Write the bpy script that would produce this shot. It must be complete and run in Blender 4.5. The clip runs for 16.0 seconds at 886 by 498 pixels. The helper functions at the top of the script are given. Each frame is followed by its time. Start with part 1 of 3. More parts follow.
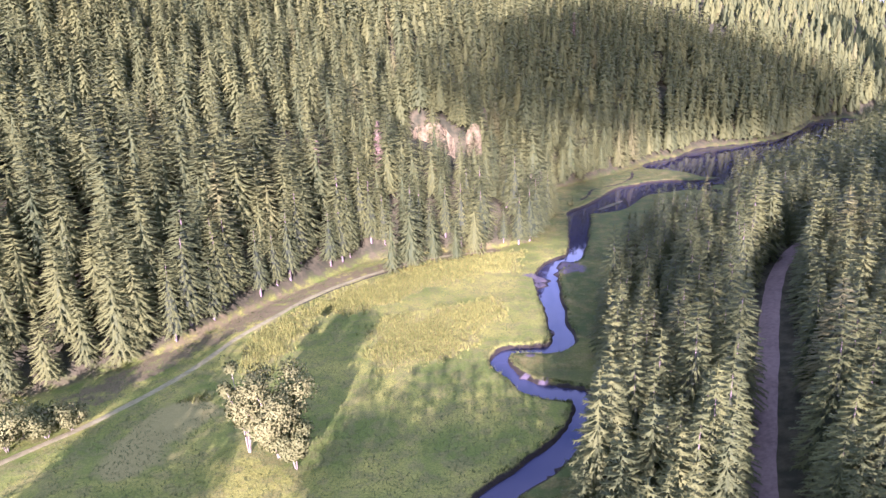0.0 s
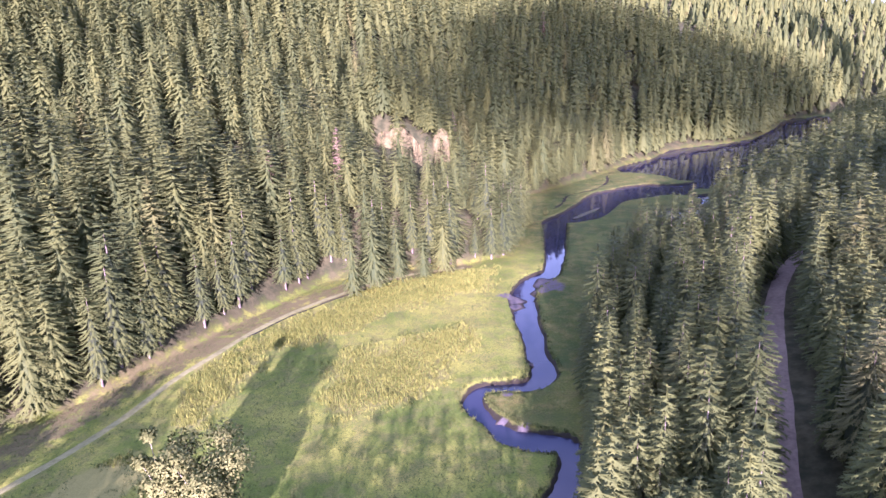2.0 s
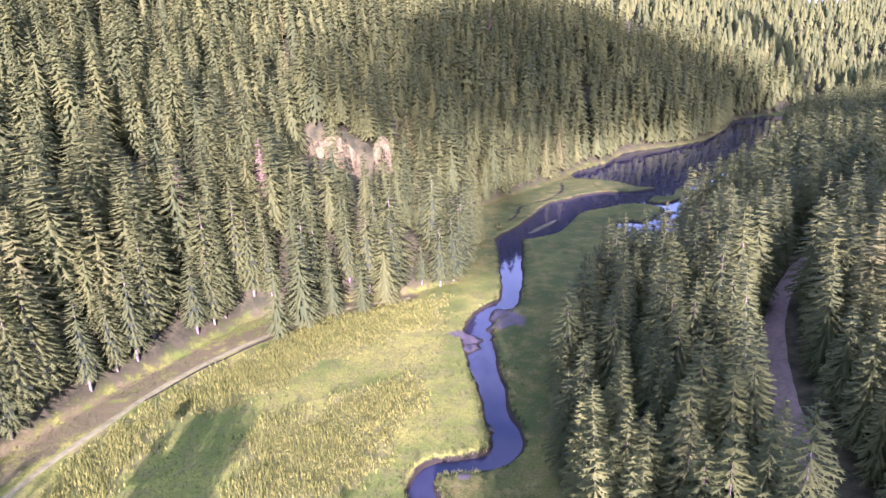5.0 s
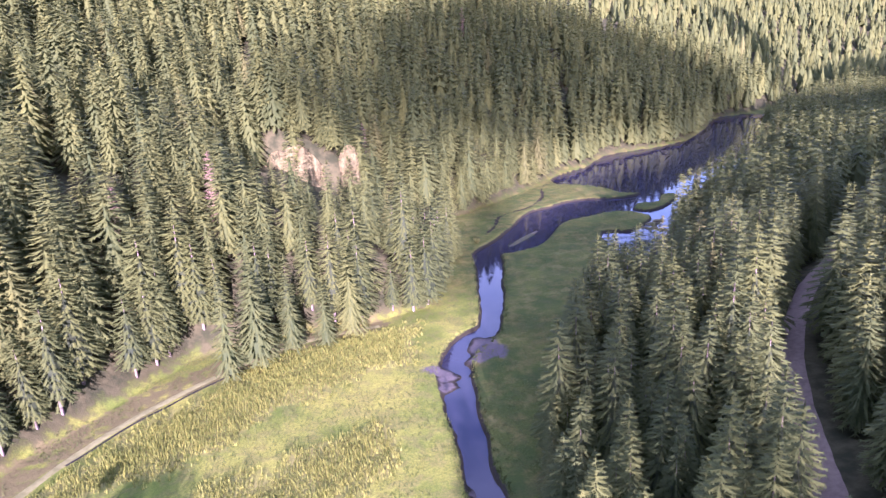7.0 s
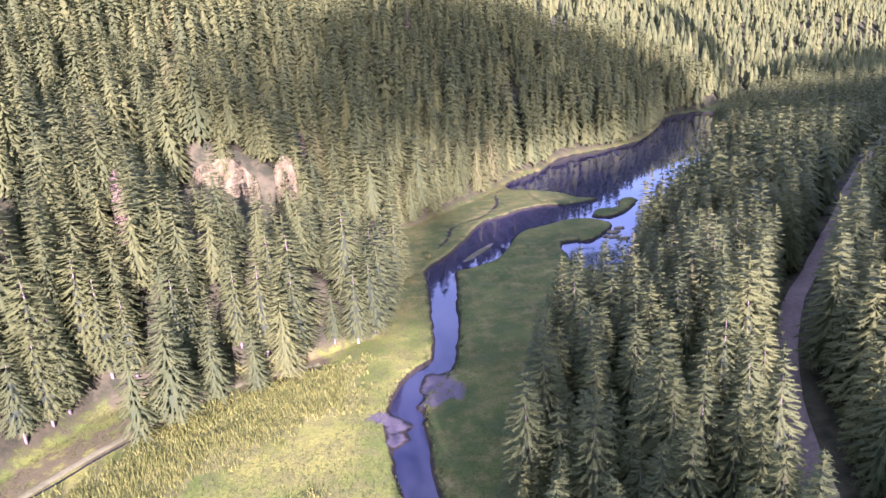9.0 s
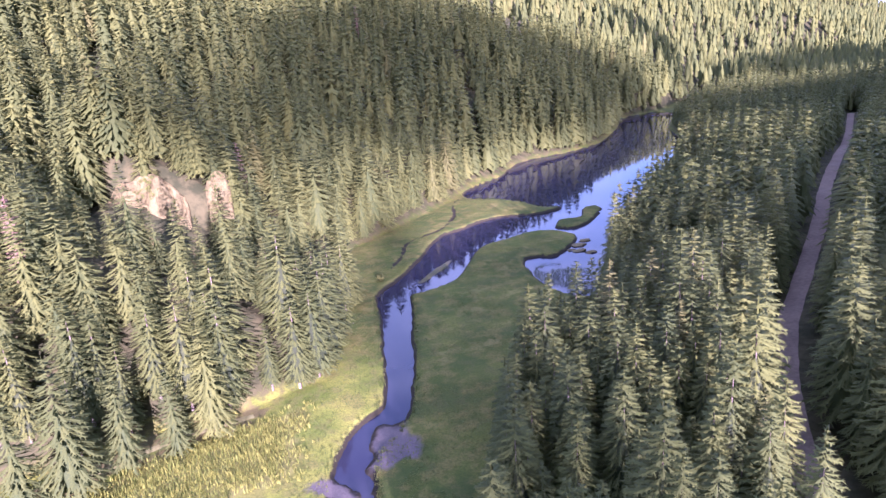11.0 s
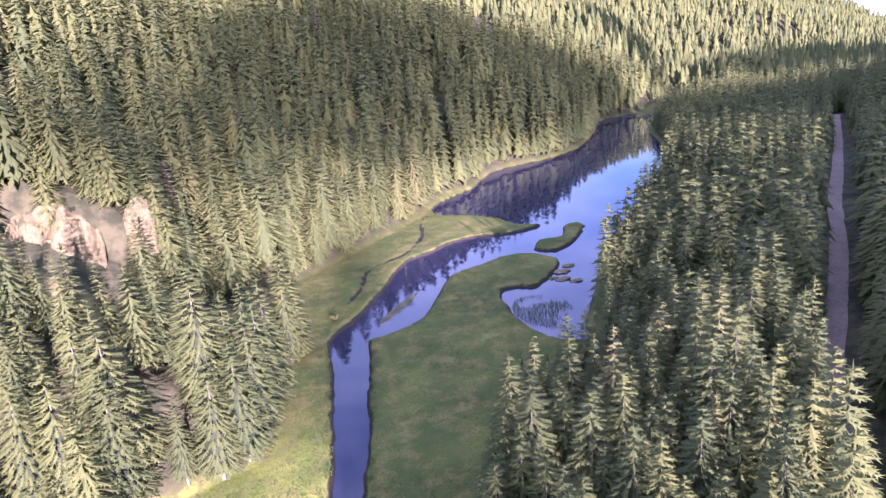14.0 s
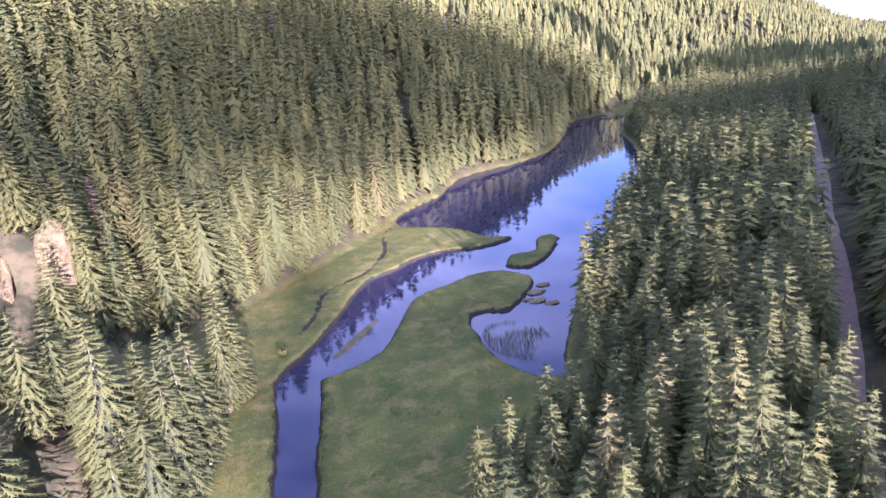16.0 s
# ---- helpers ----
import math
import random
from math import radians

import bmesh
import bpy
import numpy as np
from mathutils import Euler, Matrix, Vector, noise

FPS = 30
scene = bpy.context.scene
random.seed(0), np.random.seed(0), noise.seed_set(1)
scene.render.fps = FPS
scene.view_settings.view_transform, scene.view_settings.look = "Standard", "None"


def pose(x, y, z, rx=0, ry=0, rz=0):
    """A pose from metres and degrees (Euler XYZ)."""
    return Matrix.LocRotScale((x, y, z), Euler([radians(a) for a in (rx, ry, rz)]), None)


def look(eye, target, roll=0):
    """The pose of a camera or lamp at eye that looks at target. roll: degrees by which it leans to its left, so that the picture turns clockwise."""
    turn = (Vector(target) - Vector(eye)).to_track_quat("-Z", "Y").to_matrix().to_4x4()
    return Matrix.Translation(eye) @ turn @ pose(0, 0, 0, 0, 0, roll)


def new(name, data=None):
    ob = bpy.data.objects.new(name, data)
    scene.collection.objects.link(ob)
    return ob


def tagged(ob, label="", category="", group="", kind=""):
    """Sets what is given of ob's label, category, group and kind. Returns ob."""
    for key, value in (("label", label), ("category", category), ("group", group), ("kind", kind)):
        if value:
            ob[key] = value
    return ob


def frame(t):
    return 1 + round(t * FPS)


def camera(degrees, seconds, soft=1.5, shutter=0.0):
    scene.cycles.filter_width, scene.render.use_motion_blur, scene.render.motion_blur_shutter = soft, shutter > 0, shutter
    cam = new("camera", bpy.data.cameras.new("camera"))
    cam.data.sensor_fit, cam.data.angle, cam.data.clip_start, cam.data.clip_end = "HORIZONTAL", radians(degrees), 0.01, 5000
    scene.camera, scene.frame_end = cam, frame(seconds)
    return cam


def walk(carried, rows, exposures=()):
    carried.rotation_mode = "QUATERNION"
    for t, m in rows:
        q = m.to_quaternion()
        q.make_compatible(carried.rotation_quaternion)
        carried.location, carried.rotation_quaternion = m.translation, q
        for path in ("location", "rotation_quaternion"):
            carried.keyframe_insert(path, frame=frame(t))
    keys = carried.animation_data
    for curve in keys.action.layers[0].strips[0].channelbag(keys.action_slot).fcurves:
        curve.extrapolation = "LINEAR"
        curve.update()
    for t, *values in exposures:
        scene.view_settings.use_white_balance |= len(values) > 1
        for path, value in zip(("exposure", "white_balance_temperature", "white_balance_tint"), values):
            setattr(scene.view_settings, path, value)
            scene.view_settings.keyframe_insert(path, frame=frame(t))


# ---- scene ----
cam = camera(67.8, 16.0)
EXPOSURES = [(0.0, 2.94, 4790.0, 65.0), (9.0, 2.94, 4790.0, 65.0), (16.0, 3.09, 4790.0, 65.0)]
PATH = [
    (0, (0.011, 0.004, 62.984), (-0.048, 1.921, 62.418), -2.5),
    (0.5, (0.338, 4.425, 62.933), (0.292, 6.343, 62.367), -2.5),
    (1, (0.719, 8.847, 62.874), (0.692, 10.765, 62.308), -2.7),
    (1.5, (1.087, 13.242, 62.821), (1.088, 15.16, 62.255), -2.8),
    (2, (1.457, 17.577, 62.78), (1.482, 19.494, 62.213), -2.9),
    (2.5, (1.834, 21.892, 62.729), (1.893, 23.809, 62.16), -3.0),
    (3, (2.22, 26.2, 62.674), (2.314, 28.115, 62.103), -3.1),
    (3.5, (2.665, 30.523, 62.626), (2.784, 32.436, 62.054), -3.2),
    (4, (3.173, 34.804, 62.592), (3.31, 36.716, 62.019), -3.1),
    (6.5, (6.894, 56.14, 62.405), (7.122, 58.041, 61.828), -3.5),
    (7, (7.89, 60.445, 62.344), (8.131, 62.345, 61.768), -3.7),
    (7.5, (8.953, 64.735, 62.279), (9.219, 66.631, 61.701), -3.7),
    (8, (10.083, 69.023, 62.221), (10.383, 70.914, 61.641), -3.9),
    (8.5, (11.244, 73.271, 62.181), (11.582, 75.154, 61.598), -4.1),
    (9, (12.447, 77.536, 62.139), (12.821, 79.411, 61.555), -4.3),
    (9.5, (13.717, 81.775, 62.099), (14.13, 83.642, 61.512), -4.4),
    (10, (15.077, 85.974, 62.064), (15.525, 87.832, 61.476), -4.5),
    (12.5, (22.679, 106.46, 62.195), (23.206, 108.296, 61.602), -4.8),
    (13, (24.408, 110.515, 62.232), (24.945, 112.348, 61.638), -4.9),
    (13.5, (26.131, 114.524, 62.234), (26.681, 116.353, 61.64), -4.9),
    (14, (27.917, 118.506, 62.22), (28.483, 120.329, 61.624), -4.9),
    (14.5, (29.739, 122.434, 62.152), (30.321, 124.251, 61.555), -4.8),
    (15, (31.616, 126.303, 62.046), (32.222, 128.113, 61.446), -5.0),
    (15.5, (33.519, 130.283, 61.964), (34.152, 132.082, 61.362), -4.9),
    (16, (35.459, 134.215, 61.914), (36.107, 136.008, 61.31), -5.0),
]
walk(cam, [(t, look(eye, target, roll)) for t, eye, target, roll in PATH], EXPOSURES)

# ---- light ----
SUN_HEADING, SUN_HEIGHT = 3.0, 13.5      # degrees: the way the shadows fall (from +y towards +x), and the sun's height
a, e = radians(SUN_HEADING), radians(SUN_HEIGHT)
TO_SUN = Vector((-math.sin(a) * math.cos(e), -math.cos(a) * math.cos(e), math.sin(e)))
sun = new("sun", bpy.data.lights.new("sun", "SUN"))
sun.data.energy, sun.data.angle, sun.data.color = 5.0, radians(0.6), (1.0, 0.80, 0.60)
sun.rotation_mode = "QUATERNION"
sun.rotation_quaternion = TO_SUN.to_track_quat("Z", "Y")

world = bpy.data.worlds.new("evening_sky")
scene.world = world
world.use_nodes = True
wt = world.node_tree
wt.nodes.clear()


def link(tree, a, b):
    tree.links.new(a, b)


w_out, w_bg = wt.nodes.new("ShaderNodeOutputWorld"), wt.nodes.new("ShaderNodeBackground")
w_sky = wt.nodes.new("ShaderNodeTexSky")
w_sky.sky_type, w_sky.sun_disc = "NISHITA", False
w_sky.sun_elevation = e
w_sky.sun_rotation = math.atan2(TO_SUN.x, TO_SUN.y)
w_sky.air_density, w_sky.dust_density, w_sky.ozone_density = 1.3, 1.0, 3.0
w_co, w_map = wt.nodes.new("ShaderNodeTexCoord"), wt.nodes.new("ShaderNodeMapping")
w_map.inputs["Scale"].default_value = (1.0, 1.0, 2.6)
w_noise, w_ramp = wt.nodes.new("ShaderNodeTexNoise"), wt.nodes.new("ShaderNodeValToRGB")
w_noise.inputs["Scale"].default_value, w_noise.inputs["Detail"].default_value = 2.4, 6.0
w_noise.inputs["Roughness"].default_value = 0.55
w_ramp.color_ramp.elements[0].position, w_ramp.color_ramp.elements[1].position = 0.36, 0.66
w_mix = wt.nodes.new("ShaderNodeMix")
w_mix.data_type = "RGBA"
w_mix.inputs[7].default_value = (7.5, 8.2, 7.8, 1)
link(wt, w_co.outputs["Generated"], w_map.inputs["Vector"])
link(wt, w_map.outputs["Vector"], w_noise.inputs["Vector"])
link(wt, w_noise.outputs["Fac"], w_ramp.inputs["Fac"])
link(wt, w_ramp.outputs["Color"], w_mix.inputs[0])
link(wt, w_sky.outputs["Color"], w_mix.inputs[6])
link(wt, w_mix.outputs[2], w_bg.inputs["Color"])
w_bg.inputs["Strength"].default_value = 0.047
link(wt, w_bg.outputs["Background"], w_out.inputs["Surface"])


# ---- materials ----
class Mat:
    """A small builder for node materials."""

    def __init__(self, name, rough=0.8):
        self.m = bpy.data.materials.new(name)
        self.m.use_nodes = True
        self.t = self.m.node_tree
        self.p = self.t.nodes["Principled BSDF"]
        self.p.inputs["Roughness"].default_value = rough
        self.p.inputs["Specular IOR Level"].default_value = 0.25
        self.co = None

    def put(self, socket, value):
        if hasattr(value, "links"):
            self.t.links.new(value, socket)
        elif isinstance(value, tuple):
            socket.default_value = (*value, 1.0) if len(value) == 3 and len(socket.default_value) == 4 else value
        else:
            socket.default_value = value

    def place(self):
        if not self.co:
            self.co = self.t.nodes.new("ShaderNodeNewGeometry").outputs["Position"]
        return self.co

    def noise(self, scale, detail=4.0, rough=0.6, stretch=None):
        n = self.t.nodes.new("ShaderNodeTexNoise")
        at = self.place()
        if stretch:
            mp = self.t.nodes.new("ShaderNodeMapping")
            self.t.links.new(at, mp.inputs["Vector"])
            mp.inputs["Scale"].default_value = stretch
            at = mp.outputs["Vector"]
        self.t.links.new(at, n.inputs["Vector"])
        n.inputs["Scale"].default_value, n.inputs["Detail"].default_value, n.inputs["Roughness"].default_value = scale, detail, rough
        return n.outputs["Fac"]

    def field(self, name):
        n = self.t.nodes.new("ShaderNodeAttribute")
        n.attribute_name = name
        return n.outputs["Fac"]

    def math(self, op, a, b=0.0, c=0.0):
        n = self.t.nodes.new("ShaderNodeMath")
        n.operation = op
        for s, v in zip(n.inputs, (a, b, c)):
            self.put(s, v)
        return n.outputs[0]

    def step(self, v, lo, hi, to_lo=0.0, to_hi=1.0):
        n = self.t.nodes.new("ShaderNodeMapRange")
        n.interpolation_type = "SMOOTHSTEP"
        for s, x in zip(n.inputs[:5], (v, lo, hi, to_lo, to_hi)):
            self.put(s, x)
        return n.outputs[0]

    def mix(self, f, a, b, blend="MIX"):
        n = self.t.nodes.new("ShaderNodeMix")
        n.data_type, n.blend_type = "RGBA", blend
        for k, v in ((0, f), (6, a), (7, b)):
            self.put(n.inputs[k], v)
        return n.outputs[2]

    def bump(self, height, strength=0.5, distance=0.1):
        n = self.t.nodes.new("ShaderNodeBump")
        n.inputs["Strength"].default_value, n.inputs["Distance"].default_value = strength, distance
        self.t.links.new(height, n.inputs["Height"])
        self.t.links.new(n.outputs["Normal"], self.p.inputs["Normal"])

    def color(self, c):
        self.put(self.p.inputs["Base Color"], c)
        return self


def plain(name, dark, light, scale, rough=0.85, strength=0.4, stretch=None, distance=0.05):
    k = Mat(name, rough)
    f = k.noise(scale, 5, 0.65, stretch)
    g = k.noise(scale * 0.13, 2, 0.5)
    k.color(k.mix(k.step(k.math("ADD", k.math("MULTIPLY", f, 0.7), k.math("MULTIPLY", g, 0.3)), 0.32, 0.68), dark, light))
    k.bump(f, strength, distance)
    return k.m


def needles(name, dark, light, per_object, brown=0.0, clear=0.20):
    """Foliage: a tone for each plant, a tone for each bough or leaf, fine mottling, some light let through."""
    k = Mat(name, 0.72)
    k.p.inputs["Specular IOR Level"].default_value = 0.12
    r = k.t.nodes.new("ShaderNodeObjectInfo").outputs["Random"] if per_object else k.field("tint")
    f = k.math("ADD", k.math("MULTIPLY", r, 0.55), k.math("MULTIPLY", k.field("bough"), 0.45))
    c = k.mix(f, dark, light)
    c = k.mix(k.step(r, 0.955, 0.985, 0.0, brown), c, (0.15, 0.115, 0.050))
    fine = k.noise(5.5, 3, 0.7)
    k.color(k.mix(k.step(fine, 0.62, 0.40, 0.0, 0.40), c, (0.028, 0.042, 0.018)))
    trans = k.t.nodes.new("ShaderNodeBsdfTranslucent")
    k.put(trans.inputs["Color"], (0.11, 0.145, 0.04))
    mixer = k.t.nodes.new("ShaderNodeMixShader")
    mixer.inputs[0].default_value = clear
    link(k.t, k.p.outputs[0], mixer.inputs[1])
    link(k.t, trans.outputs[0], mixer.inputs[2])
    link(k.t, mixer.outputs[0], k.t.nodes["Material Output"].inputs["Surface"])
    return k.m


SPRUCE_TONES = ((0.051, 0.066, 0.020), (0.146, 0.150, 0.034))
NEEDLES = needles("spruce_needles", (0.048, 0.063, 0.019), (0.132, 0.140, 0.032), True, 0.35)
NEEDLES_FAR = needles("spruce_needles_of_the_wood", *SPRUCE_TONES, False, 0.25)
NEEDLES_INNER_SHADE = needles("inner_spruce_shade", (0.026, 0.034, 0.016), (0.060, 0.066, 0.028), True)
DEAD = plain("dead_needles", (0.13, 0.085, 0.055), (0.22, 0.145, 0.10), 4.0)
BARK = plain("spruce_bark", (0.12, 0.09, 0.07), (0.26, 0.21, 0.18), 6.0, 0.9, 0.6, (1, 1, 0.2))
PALE_BARK = plain("pale_bark", (0.15, 0.13, 0.08), (0.30, 0.27, 0.18), 3.0, 0.8, 0.4, (1, 1, 0.4))
WILLOW = needles("willow_leaves", (0.15, 0.165, 0.045), (0.29, 0.285, 0.085), True, 0.0, 0.4)
STRAW = needles("tall_grass_blades", (0.100, 0.125, 0.018), (0.310, 0.295, 0.050), False)


def rock_material():
    k = Mat("pink_cliff_rock", 0.9)
    big, fine = k.noise(0.35, 5, 0.65), k.noise(2.2, 5, 0.7)
    streak = k.noise(0.8, 4, 0.6, (1.0, 1.0, 0.15))
    c = k.mix(k.step(big, 0.35, 0.65), (0.100, 0.084, 0.034), (0.175, 0.146, 0.060))
    c = k.mix(k.step(streak, 0.50, 0.66, 0.0, 0.7), c, (0.075, 0.066, 0.024))
    c = k.mix(k.step(fine, 0.45, 0.65, 0.0, 0.5), c, (0.095, 0.078, 0.028))
    k.color(c)
    k.bump(k.math("ADD", fine, streak), 0.9, 0.5)
    return k.m


ROCK = rock_material()
GRAVEL = plain("forest_road_gravel", (0.135, 0.105, 0.070), (0.22, 0.170, 0.115), 1.3, 0.95, 0.4)
DIRT = plain("meadow_track_dirt", (0.140, 0.135, 0.046), (0.24, 0.225, 0.086), 0.8, 0.95, 0.4)
MUD = plain("wet_ditch_mud", (0.012, 0.011, 0.008), (0.03, 0.026, 0.018), 2.0, 0.8, 0.5)
WOOD = plain("bleached_driftwood", (0.25, 0.22, 0.19), (0.42, 0.38, 0.34), 5.0, 0.85, 0.5)


def cloud_material(name, alpha):
    """Unseen shade cloud that lets part of the light through."""
    k = Mat(name, 1.0)
    k.color(k.mix(k.noise(0.01, 3), (0.85, 0.85, 0.87), (0.95, 0.95, 0.95)))
    k.p.inputs["Alpha"].default_value = alpha
    return k.m


VEIL = cloud_material("thin_veil_of_cloud", 0.16)
CLOUD, THICK_CLOUD = cloud_material("thin_white_cloud", 0.31), cloud_material("thicker_white_cloud", 0.80)


def water_material():
    k = Mat("still_valley_water", 0.03)
    k.p.inputs["IOR"].default_value = 1.333
    k.p.inputs["Specular IOR Level"].default_value = 0.5
    deep = k.noise(0.05, 3)
    k.color(k.mix(deep, (0.016, 0.016, 0.030), (0.030, 0.030, 0.045)))
    a = k.noise(0.9, 3, 0.5)
    b = k.noise(0.12, 2, 0.5)
    k.bump(k.math("ADD", k.math("MULTIPLY", a, 0.3), b), 0.02, 0.3)
    return k.m


WATER = water_material()


def ground_material():
    k = Mat("valley_ground", 0.95)
    k.p.inputs["Specular IOR Level"].default_value = 0.1
    big, mid, fine = k.noise(0.045, 4), k.noise(0.35, 4, 0.65), k.noise(2.6, 5, 0.7)
    grass = k.mix(k.step(big, 0.38, 0.64), (0.112, 0.145, 0.020), (0.262, 0.252, 0.042))
    grass = k.mix(k.step(mid, 0.45, 0.62, 0.0, 0.5), grass, (0.160, 0.135, 0.046))
    grass = k.mix(k.step(fine, 0.42, 0.60, 0.0, 0.45), grass, (0.060, 0.085, 0.018))
    sedge = k.mix(k.step(mid, 0.40, 0.62), (0.055, 0.069, 0.014), (0.135, 0.114, 0.030))
    sedge = k.mix(k.step(fine, 0.42, 0.62, 0.0, 0.6), sedge, (0.036, 0.048, 0.012))
    patch = k.noise(0.16, 4, 0.6)
    sedge = k.mix(k.step(patch, 0.47, 0.60, 0.0, 0.65), sedge, (0.030, 0.050, 0.014))
    sedge = k.mix(k.step(patch, 0.42, 0.32, 0.0, 0.7), sedge, (0.170, 0.142, 0.046))
    grass = k.mix(k.field("sedge"), grass, sedge)
    tall = k.mix(fine, (0.13, 0.135, 0.030), (0.27, 0.235, 0.070))
    grass = k.mix(k.step(k.math("ADD", k.field("tall"), k.math("MULTIPLY", mid, 0.6)), 0.55, 0.95), grass, tall)
    floor = k.mix(k.step(mid, 0.35, 0.65), (0.030, 0.033, 0.014), (0.066, 0.061, 0.026))
    edge = k.math("ADD", k.field("into_wood"), k.math("MULTIPLY", k.math("SUBTRACT", mid, 0.5), 7.0))
    c = k.mix(k.step(edge, -1.5, 2.0), grass, floor)
    scree = k.mix(fine, (0.078, 0.068, 0.025), (0.165, 0.142, 0.054))
    c = k.mix(k.step(k.math("ADD", k.field("scree"), k.math("MULTIPLY", k.math("SUBTRACT", mid, 0.5), 0.9)), 0.4, 0.6), c, scree)
    bank_mud_shade = k.mix(fine, (0.014, 0.013, 0.008), (0.042, 0.036, 0.022))
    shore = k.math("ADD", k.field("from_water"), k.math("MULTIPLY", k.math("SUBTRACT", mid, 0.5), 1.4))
    c = k.mix(k.step(shore, 0.62, 0.15), c, bank_mud_shade)
    bar = k.mix(fine, (0.060, 0.050, 0.046), (0.150, 0.130, 0.122))
    c = k.mix(k.step(k.math("ADD", k.field("bar"), k.math("MULTIPLY", k.math("SUBTRACT", mid, 0.5), 0.6)), 0.35, 0.6), c, bar)
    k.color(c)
    k.bump(k.math("ADD", fine, k.math("MULTIPLY", mid, 2.0)), 0.5, 0.15)
    return k.m


GROUND = ground_material()

# ---- the valley's plan ----
FOOT_WEST = [(-300, -2500), (-260, -300), (-190, -60), (-150, 40), (-110, 85), (-88, 116), (-66, 138), (-52, 167), (-31, 200), (-10, 207),
             (8, 209), (24, 216), (26, 235), (14, 252), (6, 264), (22, 286), (40, 300), (56, 314), (92, 351), (110, 377), (126.5, 386.5), (141.3, 407.5),
             (161.5, 421.3), (178.5, 425.3), (211.3, 444.3), (252.8, 495), (278, 533), (327, 556), (400, 610), (520, 690), (640, 750), (765, 800), (790, 850), (770, 960), (830, 1090), (1000, 1140),
             (1180, 1130), (1290, 1150), (1350, 1230), (1330, 1500), (1300, 3500)]
FOOT_EAST = [(40, -2500), (10, -300), (-6, 0), (4, 40), (10, 62), (17, 82), (23, 101), (26, 114), (30, 138), (36, 150), (42, 165), (49, 180),
             (60, 197), (73, 203), (83, 209), (89, 219.5), (98, 233.5), (109, 250), (128, 269), (148, 292), (198.5, 345.5), (228.5, 384), (256.5, 426), (278.5, 469.5),
             (322, 512), (420, 570), (540, 645), (700, 720), (900, 800), (1200, 960), (1450, 1060), (1700, 1130), (1900, 3500)]
STREAM = [(-16, 40, 3), (-8, 66, 3), (0, 78, 2.6), (5, 84, 2.6), (9, 87.5, 2.6), (13, 92, 2.5), (17, 97, 2.4), (20, 103, 2.2), (21.5, 109, 2),
          (20.5, 112, 2.8), (17, 113, 3.2), (13, 115, 2.8), (10.5, 119, 2.1), (8, 123, 1.9), (7, 128, 1.9), (9, 131.7, 1.7), (14, 131.8, 1.8),
          (19.5, 132.5, 2.3), (22.3, 138, 2.6), (22, 145, 2.4), (22.5, 155, 2.6), (23, 168, 2.9), (23.7, 178, 3.3), (25.5, 186, 3.2),
          (30, 193, 3.8), (35, 199, 2.6), (38.5, 212, 2.9), (41.5, 227, 3.4), (44.5, 243, 4), (46, 254, 4.5)]
LAKE = [(41, 253), (44, 259), (53, 270), (63, 286), (73, 302), (81, 306), (92, 313), (103, 314), (112, 312), (122, 314), (124, 316), (118, 320),
        (115, 332), (108, 343), (99, 349), (100, 360), (111, 373), (127, 385), (142, 406), (162, 420), (179, 424), (212, 443), (254, 494), (279, 531),
        (309, 544), (322, 538), (318, 522), (276, 470), (254, 428), (227, 386.5), (197, 347.5), (146, 293), (126, 271), (107, 251.5), (96.5, 237),
        (94, 230), (88, 233), (85, 240), (85, 254), (88, 265), (93, 266), (98, 264), (111, 277), (110, 286), (102, 291), (92, 287), (81, 283),
        (75, 274), (67, 261), (62, 256), (54, 253), (49, 253)]
ISLET = [(111, 292), (116, 299), (124, 299), (130, 309), (136, 310), (135, 305), (125, 293), (116, 288)]
TRACK = [(-95, 70), (-77, 95), (-70, 104), (-64, 114), (-58, 127), (-54, 141), (-49, 153), (-43, 166), (-34, 179), (-18, 195), (-4, 203), (10, 206)]
ROAD = [(10, 0), (24, 40), (36, 70), (46, 92), (53, 107), (62, 126), (71, 143), (80, 156), (92, 170), (105, 183), (125, 200), (150, 222), (180, 250),
        (210, 276), (243, 305), (300, 355), (360, 410)]


def smooth_line(points, n=4):
    """Catmull-Rom through the points."""
    p = np.array(points, float)
    q = np.vstack([2 * p[0] - p[1], p, 2 * p[-1] - p[-2]])
    out = []
    for i in range(1, len(q) - 2):
        for u in np.arange(n) / n:
            out.append(0.5 * (2 * q[i] + (q[i + 1] - q[i - 1]) * u + (2 * q[i - 1] - 5 * q[i] + 4 * q[i + 1] - q[i + 2]) * u**2
                              + (3 * q[i] - q[i - 1] - 3 * q[i + 1] + q[i + 2]) * u**3))
    out.append(p[-1])
    return np.array(out)


def line_distance(x, y, line, widths=None):
    """The distance from points to a polyline (less its half-width)."""
    best = np.full(x.shape, 1e9)
    for i in range(len(line) - 1):
        (ax, ay), (bx, by) = line[i][:2], line[i + 1][:2]
        vx, vy = bx - ax, by - ay
        u = np.clip(((x - ax) * vx + (y - ay) * vy) / (vx * vx + vy * vy + 1e-9), 0, 1)
        d = np.hypot(x - ax - u * vx, y - ay - u * vy)
        if widths is not None:
            d = d - (widths[i] * (1 - u) + widths[i + 1] * u)
        best = np.minimum(best, d)
    return best


